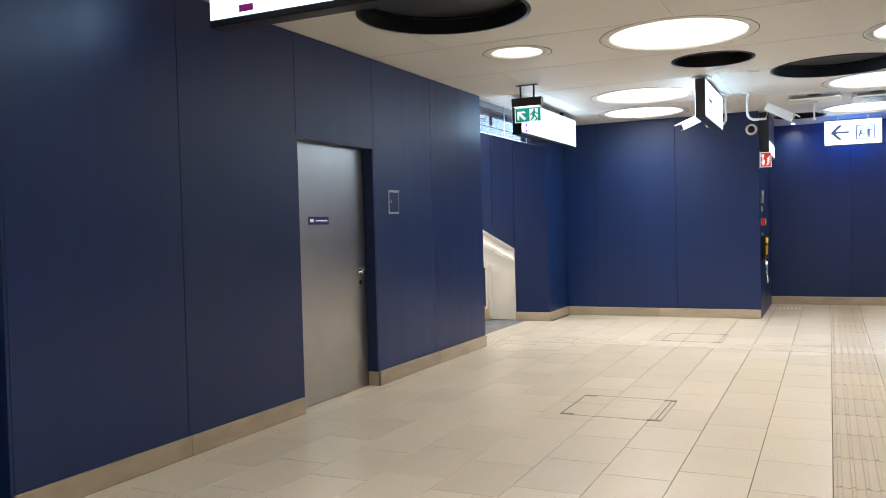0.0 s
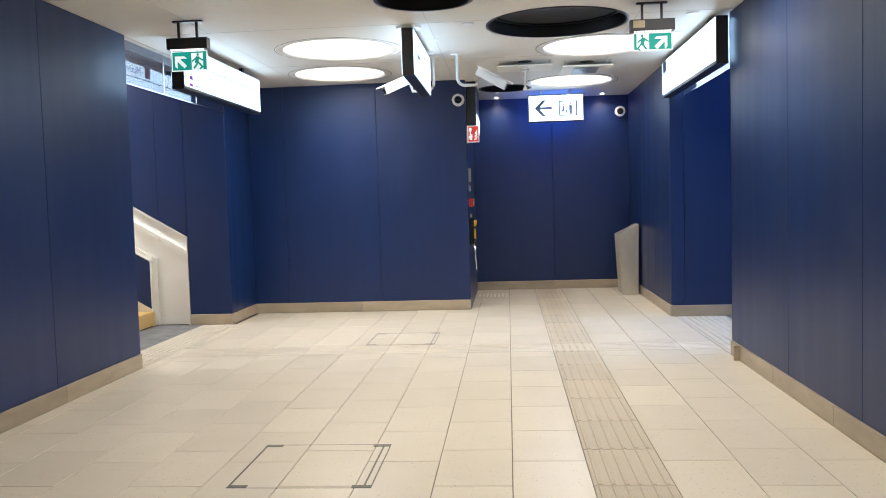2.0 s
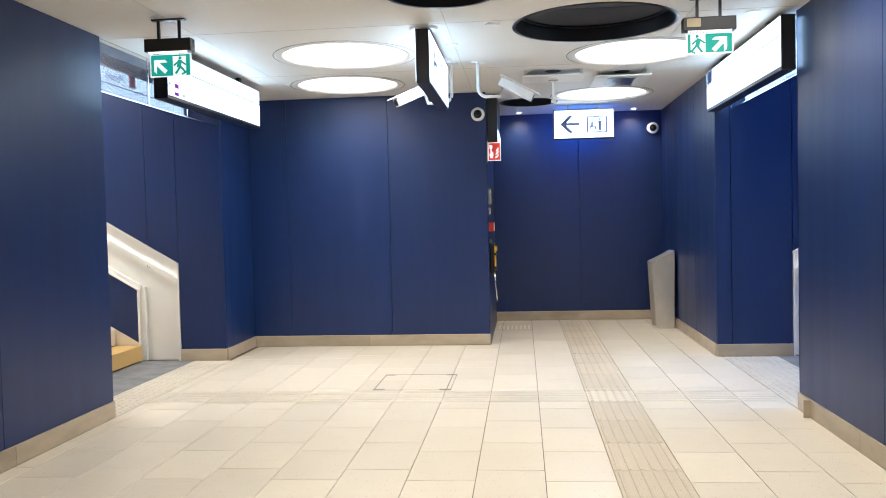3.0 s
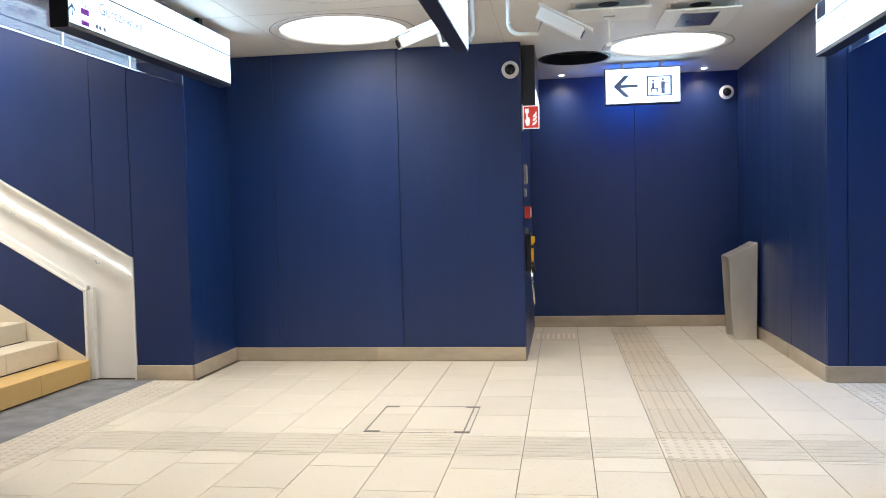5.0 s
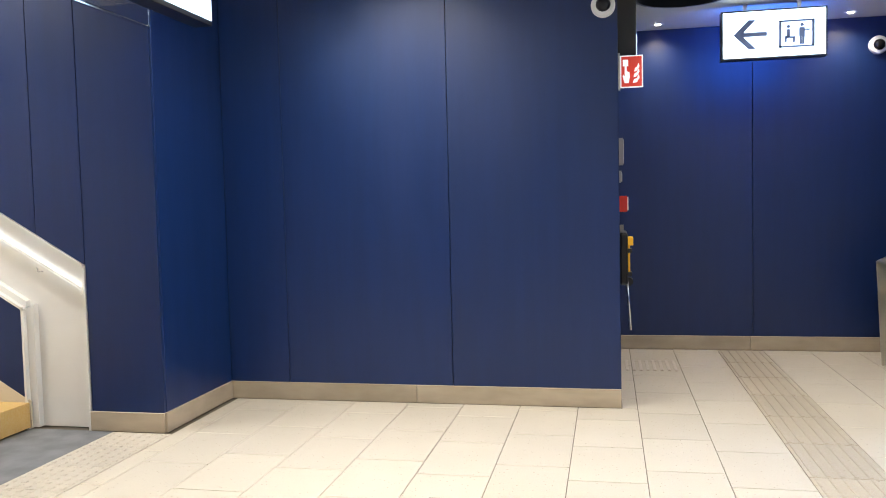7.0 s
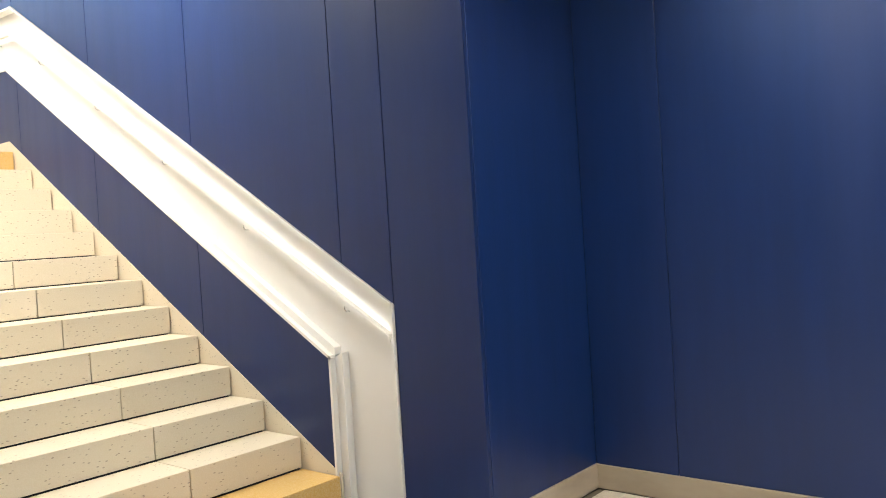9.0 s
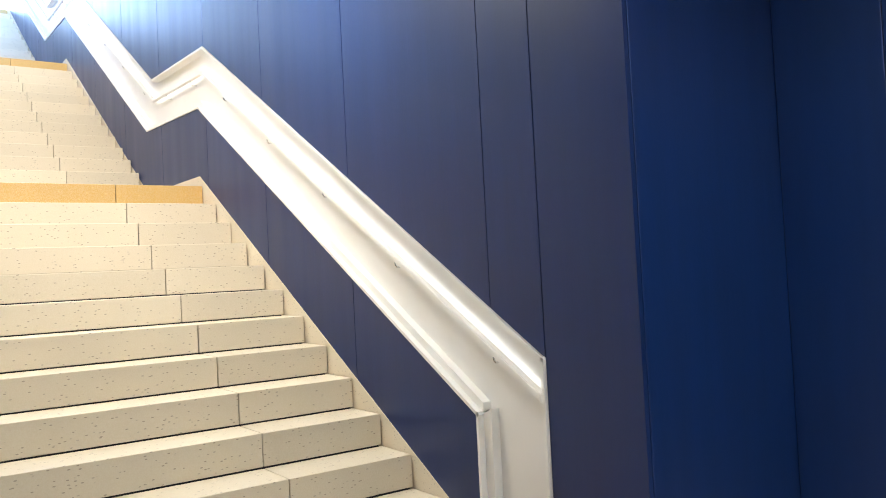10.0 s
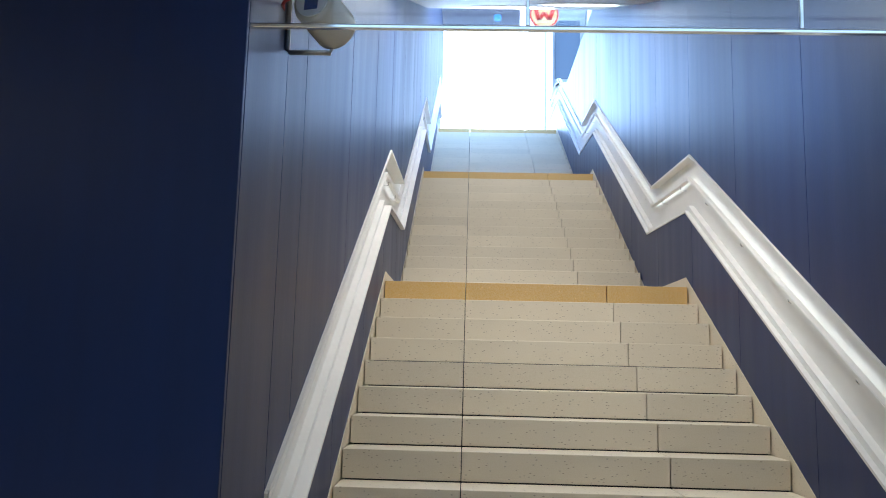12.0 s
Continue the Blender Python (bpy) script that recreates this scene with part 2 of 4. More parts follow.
def wall(name, axis, face, inward, cuts, z0, z1, holes=(), label="", back=0.25, base=True, lead=0.004, ends=(0, 0), ext=(0, 0), cap=0):
    """A wall along y (axis 'x') or x (axis 'y') whose panels show at the plane face; inward is +1 or -1, the way the panels look.
    cuts: where the joints are; holes: (a, b, top) stretches without panels up to top."""
    w = thing(name, label or "dark blue panelled wall with thin vertical joints", "wall", kind="structure")

    def b3(a, b, d0, d1, za, zb):
        return ((d0, a, za), (d1, b, zb)) if axis == "x" else ((a, d0, za), (b, d1, zb))
    core0, core1 = face - inward * TH, face - inward * back
    s = cuts[0] - ext[0]
    solid = []
    for a, b, top in sorted(holes):
        solid.append((s, a, z0, z1))
        solid.append((a, b, top, z1))
        s = b
    solid.append((s, cuts[-1] + ext[1] - (0.02 if cap else 0), z0, z1))
    if cap:
        e = cuts[-1]
        box_part("end_panel", *b3(e - 0.02, e, face - inward * 0.0, core1, z0, z1), BLUE, w, 0.002)
    for a, b, za, zb in solid:
        if b - a > 0.01 and zb - za > 0.01:
            box_part("core", *b3(a, b, core0, core1, za, zb), GAP, w)
    for a, b in zip(cuts, cuts[1:]):
        low = z0 + (BASE_H if base else 0.0)
        for ha, hb, top in holes:
            if ha - 0.01 <= a and b <= hb + 0.01:
                low = top
        box_part("panel", *b3(a + lead / 2, b - lead / 2, face, core0, low, z1 - 0.004), BLUE, w, 0.002)
    if base:
        s, runs = cuts[0] - ends[0], []
        for a, b, top in sorted(holes):
            runs.append((s, a))
            s = b
        runs.append((s, cuts[-1] + ends[1]))
        for a, b in runs:
            n = max(1, round((b - a) / 1.15))
            for k in range(n):
                p, q = a + (b - a) * k / n, a + (b - a) * (k + 1) / n
                box_part("baseboard_stone", *b3(p + 0.001, q - 0.001, face + inward * 0.014, core0, z0, z0 + BASE_H), SKIRT, w, 0.003)
    return w


wall("wall_west", "x", XL, 1, [Y0, -1.4, -0.25, 0.9, 2.05, 3.03, 4.24, 5.47, 6.625, 7.77, YS0 + 0.035], 0, H, [(2.05, 3.03, 2.12), (5.47, 6.625, 2.12)], back=0.30, ext=(0.3, -0.032))
wall("wall_east", "x", XR, -1, [Y0, -1.5, -0.3, 0.85, 2.0, 3.15, 4.35, 5.55, 6.75, 7.92, 9.33], 0, H, back=0.30, ext=(0.3, 0), cap=1)
wall("wall_return_west", "x", XN, 1, [YS1 + TH + 0.002, YB + 0.006], 0, H, back=0.2, ext=(0, 0.3), ends=(0.018, 0))
wall("wall_return_east", "x", XNR, -1, [YS1 + TH + 0.002, 12.6, 13.7, YB2 + 0.006], 0, H, back=0.2, ext=(0, 0.3), ends=(0.018, 0))
wall("wall_end", "y", YB, -1, [XN, -3.04, -1.84, XB], 0, H, back=0.3, ext=(0.2, -0.02))
wall("wall_block_side", "x", XB, 1, [YB + 0.004, 13.65, YB2], 0, H, back=0.3, ext=(-0.02, 0.3), base=False)
wall("wall_bay", "y", YB2, -1, [XB, 0.49, XNR], 0, H, back=0.3, ext=(0.2, 0.2))
wall("wall_south", "y", Y0, 1, [XL, -2.2, -0.9, 0.4, XR], 0, H, back=0.3, ext=(0.3, 0.3))
for y0 in (2.05, 5.47):
    jamb = thing("door_recess", "dark blue lined door recess in the wall", "door frame", kind="structure")
    box_part("jamb", (XL - 0.135, y0 - 0.001, 0), (XL - 0.002, y0 + 0.018, 2.12), BLUE, jamb, 0.002)
    box_part("jamb", (XL - 0.135, y0 + (0.98 if y0 < 3 else 1.155) - 0.018, 0), (XL - 0.002, y0 + (0.98 if y0 < 3 else 1.155) + 0.001, 2.12), BLUE, jamb, 0.002)
    box_part("threshold", (XL - 0.145, y0 + 0.019, -0.02), (XL + 0.010, y0 + (0.98 if y0 < 3 else 1.155) - 0.019, -0.001), STONE, jamb, 0.002, "cream stone threshold")
    box_part("lintel", (XL - 0.135, y0, 2.10), (XL - 0.002, y0 + (0.98 if y0 < 3 else 1.155), 2.121), BLUE, jamb, 0.002)

jamb_base = thing("baseboard_return", "brown-grey stone baseboard turning into the door recess", "baseboard", kind="structure")
box_part("baseboard_stone", (XL - 0.095, 6.594, 0), (XL + 0.0, 6.6065, BASE_H), SKIRT, jamb_base, 0.003)

# ---------------- ceiling ----------------
LIGHTS = [(-1.82, 10.24, 0.60), (-2.12, 11.74, 0.58), (0.74, 10.63, 0.60), (0.66, 13.09, 0.58), (1.05, 8.02, 0.58), (-2.27, 7.13, 0.28), (-0.915, 7.2, 0.60)]
VOIDS = [(-0.79, 8.39, 0.36), (0.26, 9.44, 0.60), (-0.20, 13.51, 0.35), (-2.26, 5.60, 0.60)]
# unseen lights, added to brighten the near floor and the west wall
UNSEEN_FILL_LIGHTS = [(-1.3, 2.1, 0.60), (0.75, 4.5, 0.60), (0.6, 0.2, 0.60), (-0.9, -1.0, 0.60)]


def ceiling_sheet(name, outline, circles, z, thick, mat):
    cu = bpy.data.curves.new(name, "CURVE")
    cu.dimensions, cu.fill_mode, cu.extrude = "2D", "BOTH", thick / 2
    loops = [outline] + [[(x + r * math.cos(k * math.tau / 64), y + r * math.sin(k * math.tau / 64)) for k in range(64)] for x, y, r in circles]
    for loop in loops:
        sp = cu.splines.new("POLY")
        sp.points.add(len(loop) - 1)
        for p, q in zip(sp.points, loop):
            p.co = (*q, 0, 1)
        sp.use_cyclic_u = True
    tmp = bpy.data.objects.new(name, cu)
    scene.collection.objects.link(tmp)
    me = bpy.data.meshes.new_from_object(tmp.evaluated_get(bpy.context.evaluated_depsgraph_get()))
    bpy.data.objects.remove(tmp)
    me.materials.clear()
    me.materials.append(mat)
    me.transform(Matrix.Translation((0, 0, z)))
    return new(name, me)


outline = [(XL - 0.1, Y0), (XR + 0.1, Y0), (XR + 0.1, YB2 + 0.1), (XB - 0.1, YB2 + 0.1), (XB - 0.1, YB + 0.1), (XL - 0.1, YB + 0.1)]
tagged(ceiling_sheet("ceiling", outline, [(x, y, r) for x, y, r in LIGHTS + VOIDS + UNSEEN_FILL_LIGHTS], H + 0.015, 0.03, CEIL),
       "off-white painted ceiling with large round cut-outs", "ceiling", kind="structure")
box_part("ceiling_slab", (XL - 0.3, Y0 - 0.3, 3.42), (XR + 0.3, YB2 + 0.3, 3.6), VOID)
tagged(bpy.data.objects["ceiling_slab"], "dark structural slab above the ceiling", "slab", kind="structure")
seams = bmesh.new()


def seam(across, along0, along1, axis):
    """A thin ceiling joint that stops at every round opening it meets."""
    cuts = []
    for x, y, rad in LIGHTS + VOIDS + UNSEEN_FILL_LIGHTS:
        off, mid = (across - y, x) if axis == "x" else (across - x, y)
        if abs(off) < rad + 0.03:
            half = math.sqrt((rad + 0.03) ** 2 - off ** 2)
            cuts.append((mid - half, mid + half))
    a = along0
    for lo, hi in sorted(cuts) + [(along1, along1)]:
        if lo - a > 0.01:
            if axis == "x":
                box((a, across - 0.002, H - 0.0015), (lo, across + 0.002, H + 0.001), bm=seams)
            else:
                box((across - 0.002, a, H - 0.0015), (across + 0.002, lo, H + 0.001), bm=seams)
        a = max(a, hi)


for y in (2.0, 4.0, 6.62, 7.9, 9.2, 11.05):
    seam(y, XL, XR, "x")
for x in (-2.75, -0.84, 0.92):
    seam(x, Y0, YB, "y")
tagged(part("ceiling_joint", seams, material("ceiling_joint", (0.5, 0.47, 0.42), 0.8)), "thin joints between the ceiling panels", "trim", kind="structure")

# the added fill lights are built like the real ones
for x, y, r in LIGHTS + UNSEEN_FILL_LIGHTS:
    lamp = thing("ceiling_light", "large round flush ceiling light with glowing white diffuser" if r > 0.4 else "small round flush ceiling light with glowing white diffuser", "ceiling light", "round ceiling lights", at=(x, y, H))
    part("rim", turned([(r - 0.06, 0.016), (r - 0.056, -0.003), (r + 0.013, -0.003), (r + 0.018, 0.0), (r - 0.002, 0.001), (r - 0.002, 0.08), (r - 0.06, 0.08), (r - 0.06, 0.016)], 64), CEIL, lamp, "flat off-white metal rim")
    part("shadow_gap", turned([(r + 0.018, -0.001), (r + 0.023, -0.001), (r + 0.023, 0.0), (r + 0.018, 0.0), (r + 0.018, -0.001)], 64), GAP, lamp)
    part("diffuser", turned([(0.0, 0.022), (r - 0.065, 0.022), (r - 0.062, 0.030), (0.0, 0.034)], 64), LAMP, lamp, "glowing opal diffuser")
    li = bpy.data.lights.new("ceiling_light", "AREA")
    li.spread = radians(140)
    li.shape, li.size, li.energy, li.color = "DISK", 2 * (r - 0.07), LAMP_WATTS * (r / 0.6) ** 2 * (0.65 if y > 12.5 else 1.0), (1.0, 0.925, 0.815)
    lo = new("ceiling_light_source", li)
    lo.matrix_world = pose(x, y, H + 0.018)
INNER = material("charcoal_panel", (0.045, 0.046, 0.052), 0.35)
for x, y, r in VOIDS:
    v = thing("ceiling_opening", "round black-lined opening in the ceiling" , "ceiling opening", "round ceiling openings", at=(x, y, H))
    part("rim", turned([(r - 0.012, -0.006), (r + 0.015, -0.006), (r + 0.015, 0.0), (r - 0.002, 0.001), (r - 0.002, 0.42), (r - 0.012, 0.42), (r - 0.012, -0.006)], 64), BLACK, v)
    for sy in (-1, 1):
        half = [(rad_x, rad_y) for rad_x, rad_y in ((math.cos(k * math.pi / 24) * (r - 0.015), sy * math.sin(k * math.pi / 24) * (r - 0.015) + sy * 0.004) for k in range(25))]
        part("inner_panel", prism(half, "z", 0.115, 0.13), INNER, v, "dark panel set back in the opening")
    part("inner_ring", turned([(r - 0.05, 0.10), (r - 0.013, 0.10), (r - 0.013, 0.112), (r - 0.05, 0.112), (r - 0.05, 0.10)], 64), BLACK, v)

# ---------------- stairs ----------------
X1 = -4.444                              # nose of the first step
XT1 = X1 - 12 * GO                       # nose of the top step of a flight
LAND = 1.53
SHIFT = Vector((-(12 * GO + LAND), 0, 13 * RISE))
JOINTS = (YS0 + 0.010, 9.75, 10.93, YS1 - 0.009)


def strip(points_top, points_low):
    return list(points_top) + list(reversed(points_low))


def stair(side, flights):
    """side -1: the stair rises towards -x; +1: its mirror image. flights: number of flights of thirteen risers."""
    def mx(x):
        return x if side < 0 else 2 * XC - x

    def poly(pts):
        return [(mx(x), z) for x, z in pts]
    st = thing("staircase", "cream terrazzo staircase with amber edge steps and landings", "staircase", kind="structure")
    for f in range(flights):
        for i in range(13):
            xn, zt = X1 + f * SHIFT.x - i * GO, f * SHIFT.z + (i + 1) * RISE
            last = i == 12
            mat = AMBER if last or (f == 0 and i == 0) else STEP
            for a, b in zip(JOINTS, JOINTS[1:]):
                bm = box((min(mx(xn), mx(xn - GO + 0.003)), a + 0.0025, zt - RISE + 0.006), (max(mx(xn), mx(xn - GO + 0.003)), b - 0.0025, zt), 0.004)
                part("amber_step_stone" if mat is AMBER else "step_stone", bm, mat, st)
        zt = (f + 1) * SHIFT.z
        xe = XT1 + f * SHIFT.x
        x_end = xe - LAND - 0.3 if f < 2 else xe - 3.0
        for a, b in zip(JOINTS, JOINTS[1:]):
            n = 4
            for k in range(n):
                p, q = xe - GO - (xe - GO - x_end) * k / n, xe - GO - (xe - GO - x_end) * (k + 1) / n
                box_part("landing_slab", (mx(p - 0.0015), a + 0.0015, zt - 0.04), (mx(q + 0.0015), b - 0.0015, zt), STEP, st, 0.002)
    for y0, y1 in ((YS1 - 0.003, YS1 + 0.01), (YS0 - 0.01, YS0 + 0.004)):
        top = [(X1 + 0.0, 0.176)]
        low = [(X1 + 0.0, 0.0)]
        for f in range(flights):
            ox, oz = f * SHIFT.x, f * SHIFT.z
            top += [(XT1 + ox - 0.075, oz + 13 * RISE + 0.09), (XT1 + ox - LAND - 0.03, oz + 13 * RISE + 0.10)]
            low += [(XT1 + ox - 0.35, oz + 13 * RISE - 0.25), (XT1 + ox - LAND - 0.10, oz + 13 * RISE - 0.25)]
        for k in range(len(top) - 1):
            quad = [top[k], top[k + 1], low[k + 1], low[k]]
            part("stringer", prism([(mx(x), 0, z)[::2] for x, z in quad], "y", y0, y1), STEP, st, "flat cream stone stringer")
    carcass = bmesh.new()
    for f in range(flights):
        ox, oz = f * SHIFT.x, f * SHIFT.z
        prism(poly([(X1 + ox - 0.03, oz), (XT1 + ox - 0.03, oz + 12 * RISE), (XT1 + ox - LAND - 0.32, oz + 13 * RISE - 0.045), (XT1 + ox - LAND - 0.32, oz + 6 * RISE), (X1 + ox - 0.6, oz - 0.02)]), "y", YS0 + 0.035, YS1 - 0.015, bm=carcass)
    part("carcass", carcass, GAP, st)


def rail_lines(flights):
    top = [(-4.008, 1.052)]
    low = [(-4.46, 0.78)]
    for f in range(flights):
        ox, oz = f * SHIFT.x, f * SHIFT.z
        top += [(-7.868 + ox, 3.317 + oz), (-9.29 + ox, 3.365 + oz)]
        low += [(-8.02 + ox, 2.866 + oz), (-9.49 + ox, 2.925 + oz)]
    return top, low


def rail_niche(side, y_face, into, flights, proud=0.0):
    """The white sunk handrail niche that runs down a stairwell wall and ends in an upright leg on the floor."""
    def mx(x):
        return x if side < 0 else 2 * XC - x
    top, low = rail_lines(flights)
    r = thing("handrail_niche", "white enamelled handrail niche sunk into the blue stair wall", "handrail", "handrail niches", kind="structure")
    yb = y_face + into * 0.065
    y_lip = y_face - into * (0.012 + proud)
    quads = [[(-4.008, 0.0), (-4.008, 1.052), (-4.46, 0.78), (-4.46, 0.0)], [top[0], top[1], low[1], low[0]]]
    quads += [[top[k], top[k + 1], low[k + 1], low[k]] for k in range(1, len(top) - 1)]
    for q in quads:
        part("back_panel", prism([(mx(x), z) for x, z in q], "y", *sorted((yb, yb + into * 0.012))), WHITE, r)

    def edge(name, a, b, w=0.016, d0=y_lip, d1=yb + into * 0.01, mat=WHITE):
        (xa, za), (xb, zb) = a, b
        L = math.hypot(xb - xa, zb - za)
        nx, nz = -(zb - za) / L * w, (xb - xa) / L * w
        ex, ez = (xb - xa) / L * w * 0.5, (zb - za) / L * w * 0.5
        q = [(xa - ex, za - ez), (xb + ex, zb + ez), (xb + ex + nx, zb + ez + nz), (xa - ex + nx, za - ez + nz)]
        return part(name, prism([(mx(x), z) for x, z in q], "y", *sorted((d0, d1))), mat, r)
    for a, b in zip(top, top[1:]):
        edge("upper_lip", a, b)
    for a, b in zip(low, low[1:]):
        edge("lower_lip", a, b)
        (xa, za), (xb, zb) = a, b
        part("lower_shelf", prism([(mx(xa), za), (mx(xb), zb), (mx(xb), zb + 0.045), (mx(xa), za + 0.045)], "y", *sorted((y_face + into * 0.02, yb))), WHITE, r)
    edge("leg_lip", (-4.008, 0.0), (-4.008, 1.052))
    edge("leg_lip", (-4.46, 0.0), (-4.46, 0.78))
    part("leg_bead", prism([(mx(-4.46), 0.0), (mx(-4.405), 0.0), (mx(-4.405), 0.80), (mx(-4.46), 0.775)], "y", *sorted((y_face + into * 0.02, yb))), WHITE, r)
    drop = 0.205
    line = [(top[0][0] - 0.035, top[0][1] - drop + 0.02)] + [(x - (0.09 if k % 2 == 0 else 0.03), z - drop) for k, (x, z) in enumerate(top[1:])]
    y0, y1 = y_face - into * 0.004, y_face + into * 0.036
    for a, b in zip(line, line[1:]):
        (xa, za), (xb, zb) = a, b
        part("handrail", prism([(mx(xa), za), (mx(xb), zb), (mx(xb), zb + 0.035), (mx(xa), za + 0.035)], "y", *sorted((y0, y1)), bevel=0.004), WHITE, r, "slim white flat handrail")
        part("led_strip", prism([(mx(xa), za + 0.010), (mx(xb), zb + 0.010), (mx(xb), zb + 0.024), (mx(xa), za + 0.024)], "y", *sorted((y_face + into * 0.0365, y_face + into * 0.0405))), RAIL_LED, r, "thin glowing strip behind the handrail")
        n = max(2, round(math.hypot(xb - xa, zb - za) / 0.95))
        for k in range(n):
            u = (k + 0.4) / n
            x, z = xa + (xb - xa) * u, za + (zb - za) * u
            part("bracket", tube([(mx(x), yb, z - 0.035), (mx(x), y_face + into * 0.022, z - 0.035), (mx(x), y_face + into * 0.014, z - 0.025), (mx(x), y_face + into * 0.014, z)], 0.0045, 6), CHROME, r, "small bent steel bracket")
    return r


def stair_wall(name, y_face, into, side, flights, cuts, z_top, proud=0.0):
    """Blue panels above and below the niche; the niche cuts them along its edges."""
    def mx(x):
        return x if side < 0 else 2 * XC - x
    top, low = rail_lines(flights)
    w = thing(name, "dark blue panelled stairwell wall", "wall", kind="structure")
    y0, y1 = sorted((y_face, y_face + into * TH))
    u0, u1 = y0 - into * proud, y1 - into * proud

    def at(line, x):
        for (xa, za), (xb, zb) in zip(line, line[1:]):
            if xb - 1e-9 <= x <= xa + 1e-9:
                return za + (zb - za) * (xa - x) / (xa - xb)
        return line[-1][1] if x < line[-1][0] else line[0][1]
    for a, b in zip(cuts, cuts[1:]):
        a, b = a - 0.003, b + 0.003
        if b >= -4.012:
            part("panel", prism([(mx(a), BASE_H), (mx(b), BASE_H), (mx(b), z_top(b)), (mx(a), z_top(a))], "y", u0, u1), BLUE, w)
            continue
        xs = [a] + [x for x, z in top if b < x < a] + [b]
        pts = [(x, at(top, x) + 0.004) for x in xs]
        part("panel", prism([(mx(x), z) for x, z in pts + [(b, z_top(b)), (a, z_top(a))]], "y", u0, u1), BLUE, w)
        aa = min(a, -4.462)
        if b < aa:
            xs = [aa] + [x for x, z in low if b < x < aa] + [b]
            zl = [(x, at(low, x) - 0.004) for x in xs]
            nose = [(x, max(0.0, z - 0.95)) for x, z in zl]
            part("panel", prism([(mx(x), z) for x, z in zl + nose[::-1]], "y", y0, y1), BLUE, w)
    x_far = cuts[-1]
    box_part("core", (mx(cuts[0] - 0.06), y_face + into * 0.11, -0.02), (mx(x_far), y_face + into * 0.3, z_top(cuts[0])), GAP, w)
    return w


XTOP = X1 + 2 * SHIFT.x - 12 * GO            # nose of the street-level step


def rail_top(x):
    line = rail_lines(3)[0]
    for (xa, za), (xb, zb) in zip(line, line[1:]):
        if xb <= x <= xa:
            return za + (zb - za) * (xa - x) / (xa - xb)
    return line[-1][1] if x < line[-1][0] else line[0][1]


CUTS = [XN, -4.004, -4.345, -5.58, -6.74, -7.86, -9.05, -10.3, -11.55, -12.75, -13.95, -15.15, -16.35, -17.55, -18.6, -19.62]
stair(-1, 3)
stair_wall("wall_stair_north", YS1, 1, -1, 3, CUTS, lambda x: max(7.05, rail_top(x) + 0.03))
stair_wall("wall_stair_south", YS0, -1, -1, 3, [XL - 0.034] + CUTS[1:], lambda x: 9.3, 0.03)
rail_niche(-1, YS1, 1, 3)
rail_niche(-1, YS0, -1, 3, 0.03)
CUTS_R = [2 * XC - XNR, -3.41, -4.004, -4.345, -5.58, -6.74, -7.86, -9.05]
stair(1, 1)
stair_wall("wall_stair_east_north", YS1, 1, 1, 1, CUTS_R, lambda x: 7.05)
stair_wall("wall_stair_east_south", YS0, -1, 1, 1, [2 * XC - XR] + CUTS_R[1:], lambda x: 7.05)
rail_niche(1, YS1, 1, 1)
rail_niche(1, YS0, -1, 1)
for nm, xa, xb in (("stair_base_west", XN + 0.0, -4.008), ("stair_base_east", XNR, 2 * XC + 4.008)):
    for y, d in ((YS1, -1), (YS0 + (0.03 if xa < XC else 0.0), 1)):
        s = thing(nm, "brown-grey stone baseboard at the foot of the stair", "baseboard", kind="structure")
        box_part("baseboard_stone", (xa, y, 0), (xb, y + d * 0.014, BASE_H), SKIRT, s, 0.003)
box_part("wall_stair_east_end", (2 * XC + 9.35, YS0 - 0.3, 2.2), (2 * XC + 9.6, YS1 + 0.3, 7.05), BLUE)
tagged(bpy.data.objects["wall_stair_east_end"], "dark blue wall closing the far landing", "wall", kind="structure")
# lintel walls above the two stair mouths
for nm, xa, xb, zt in (("lintel_west", XN - 0.03, XN - 0.25, 6.9), ("lintel_east", XR + 0.13, XR + 0.35, 6.9)):
    box_part(nm, (xa, YS0 - 0.3, H), (xb, YS1 + 0.3, zt), BLUE)
    tagged(bpy.data.objects[nm], "dark blue wall above the stair mouth", "wall", kind="structure")

# sloping soffit over the lower part of the west stair, with round lights like those of the passage
SOFFIT_K = 0.439


def soffit_z(x):
    return 2.80 + SOFFIT_K * (-3.5 - x)


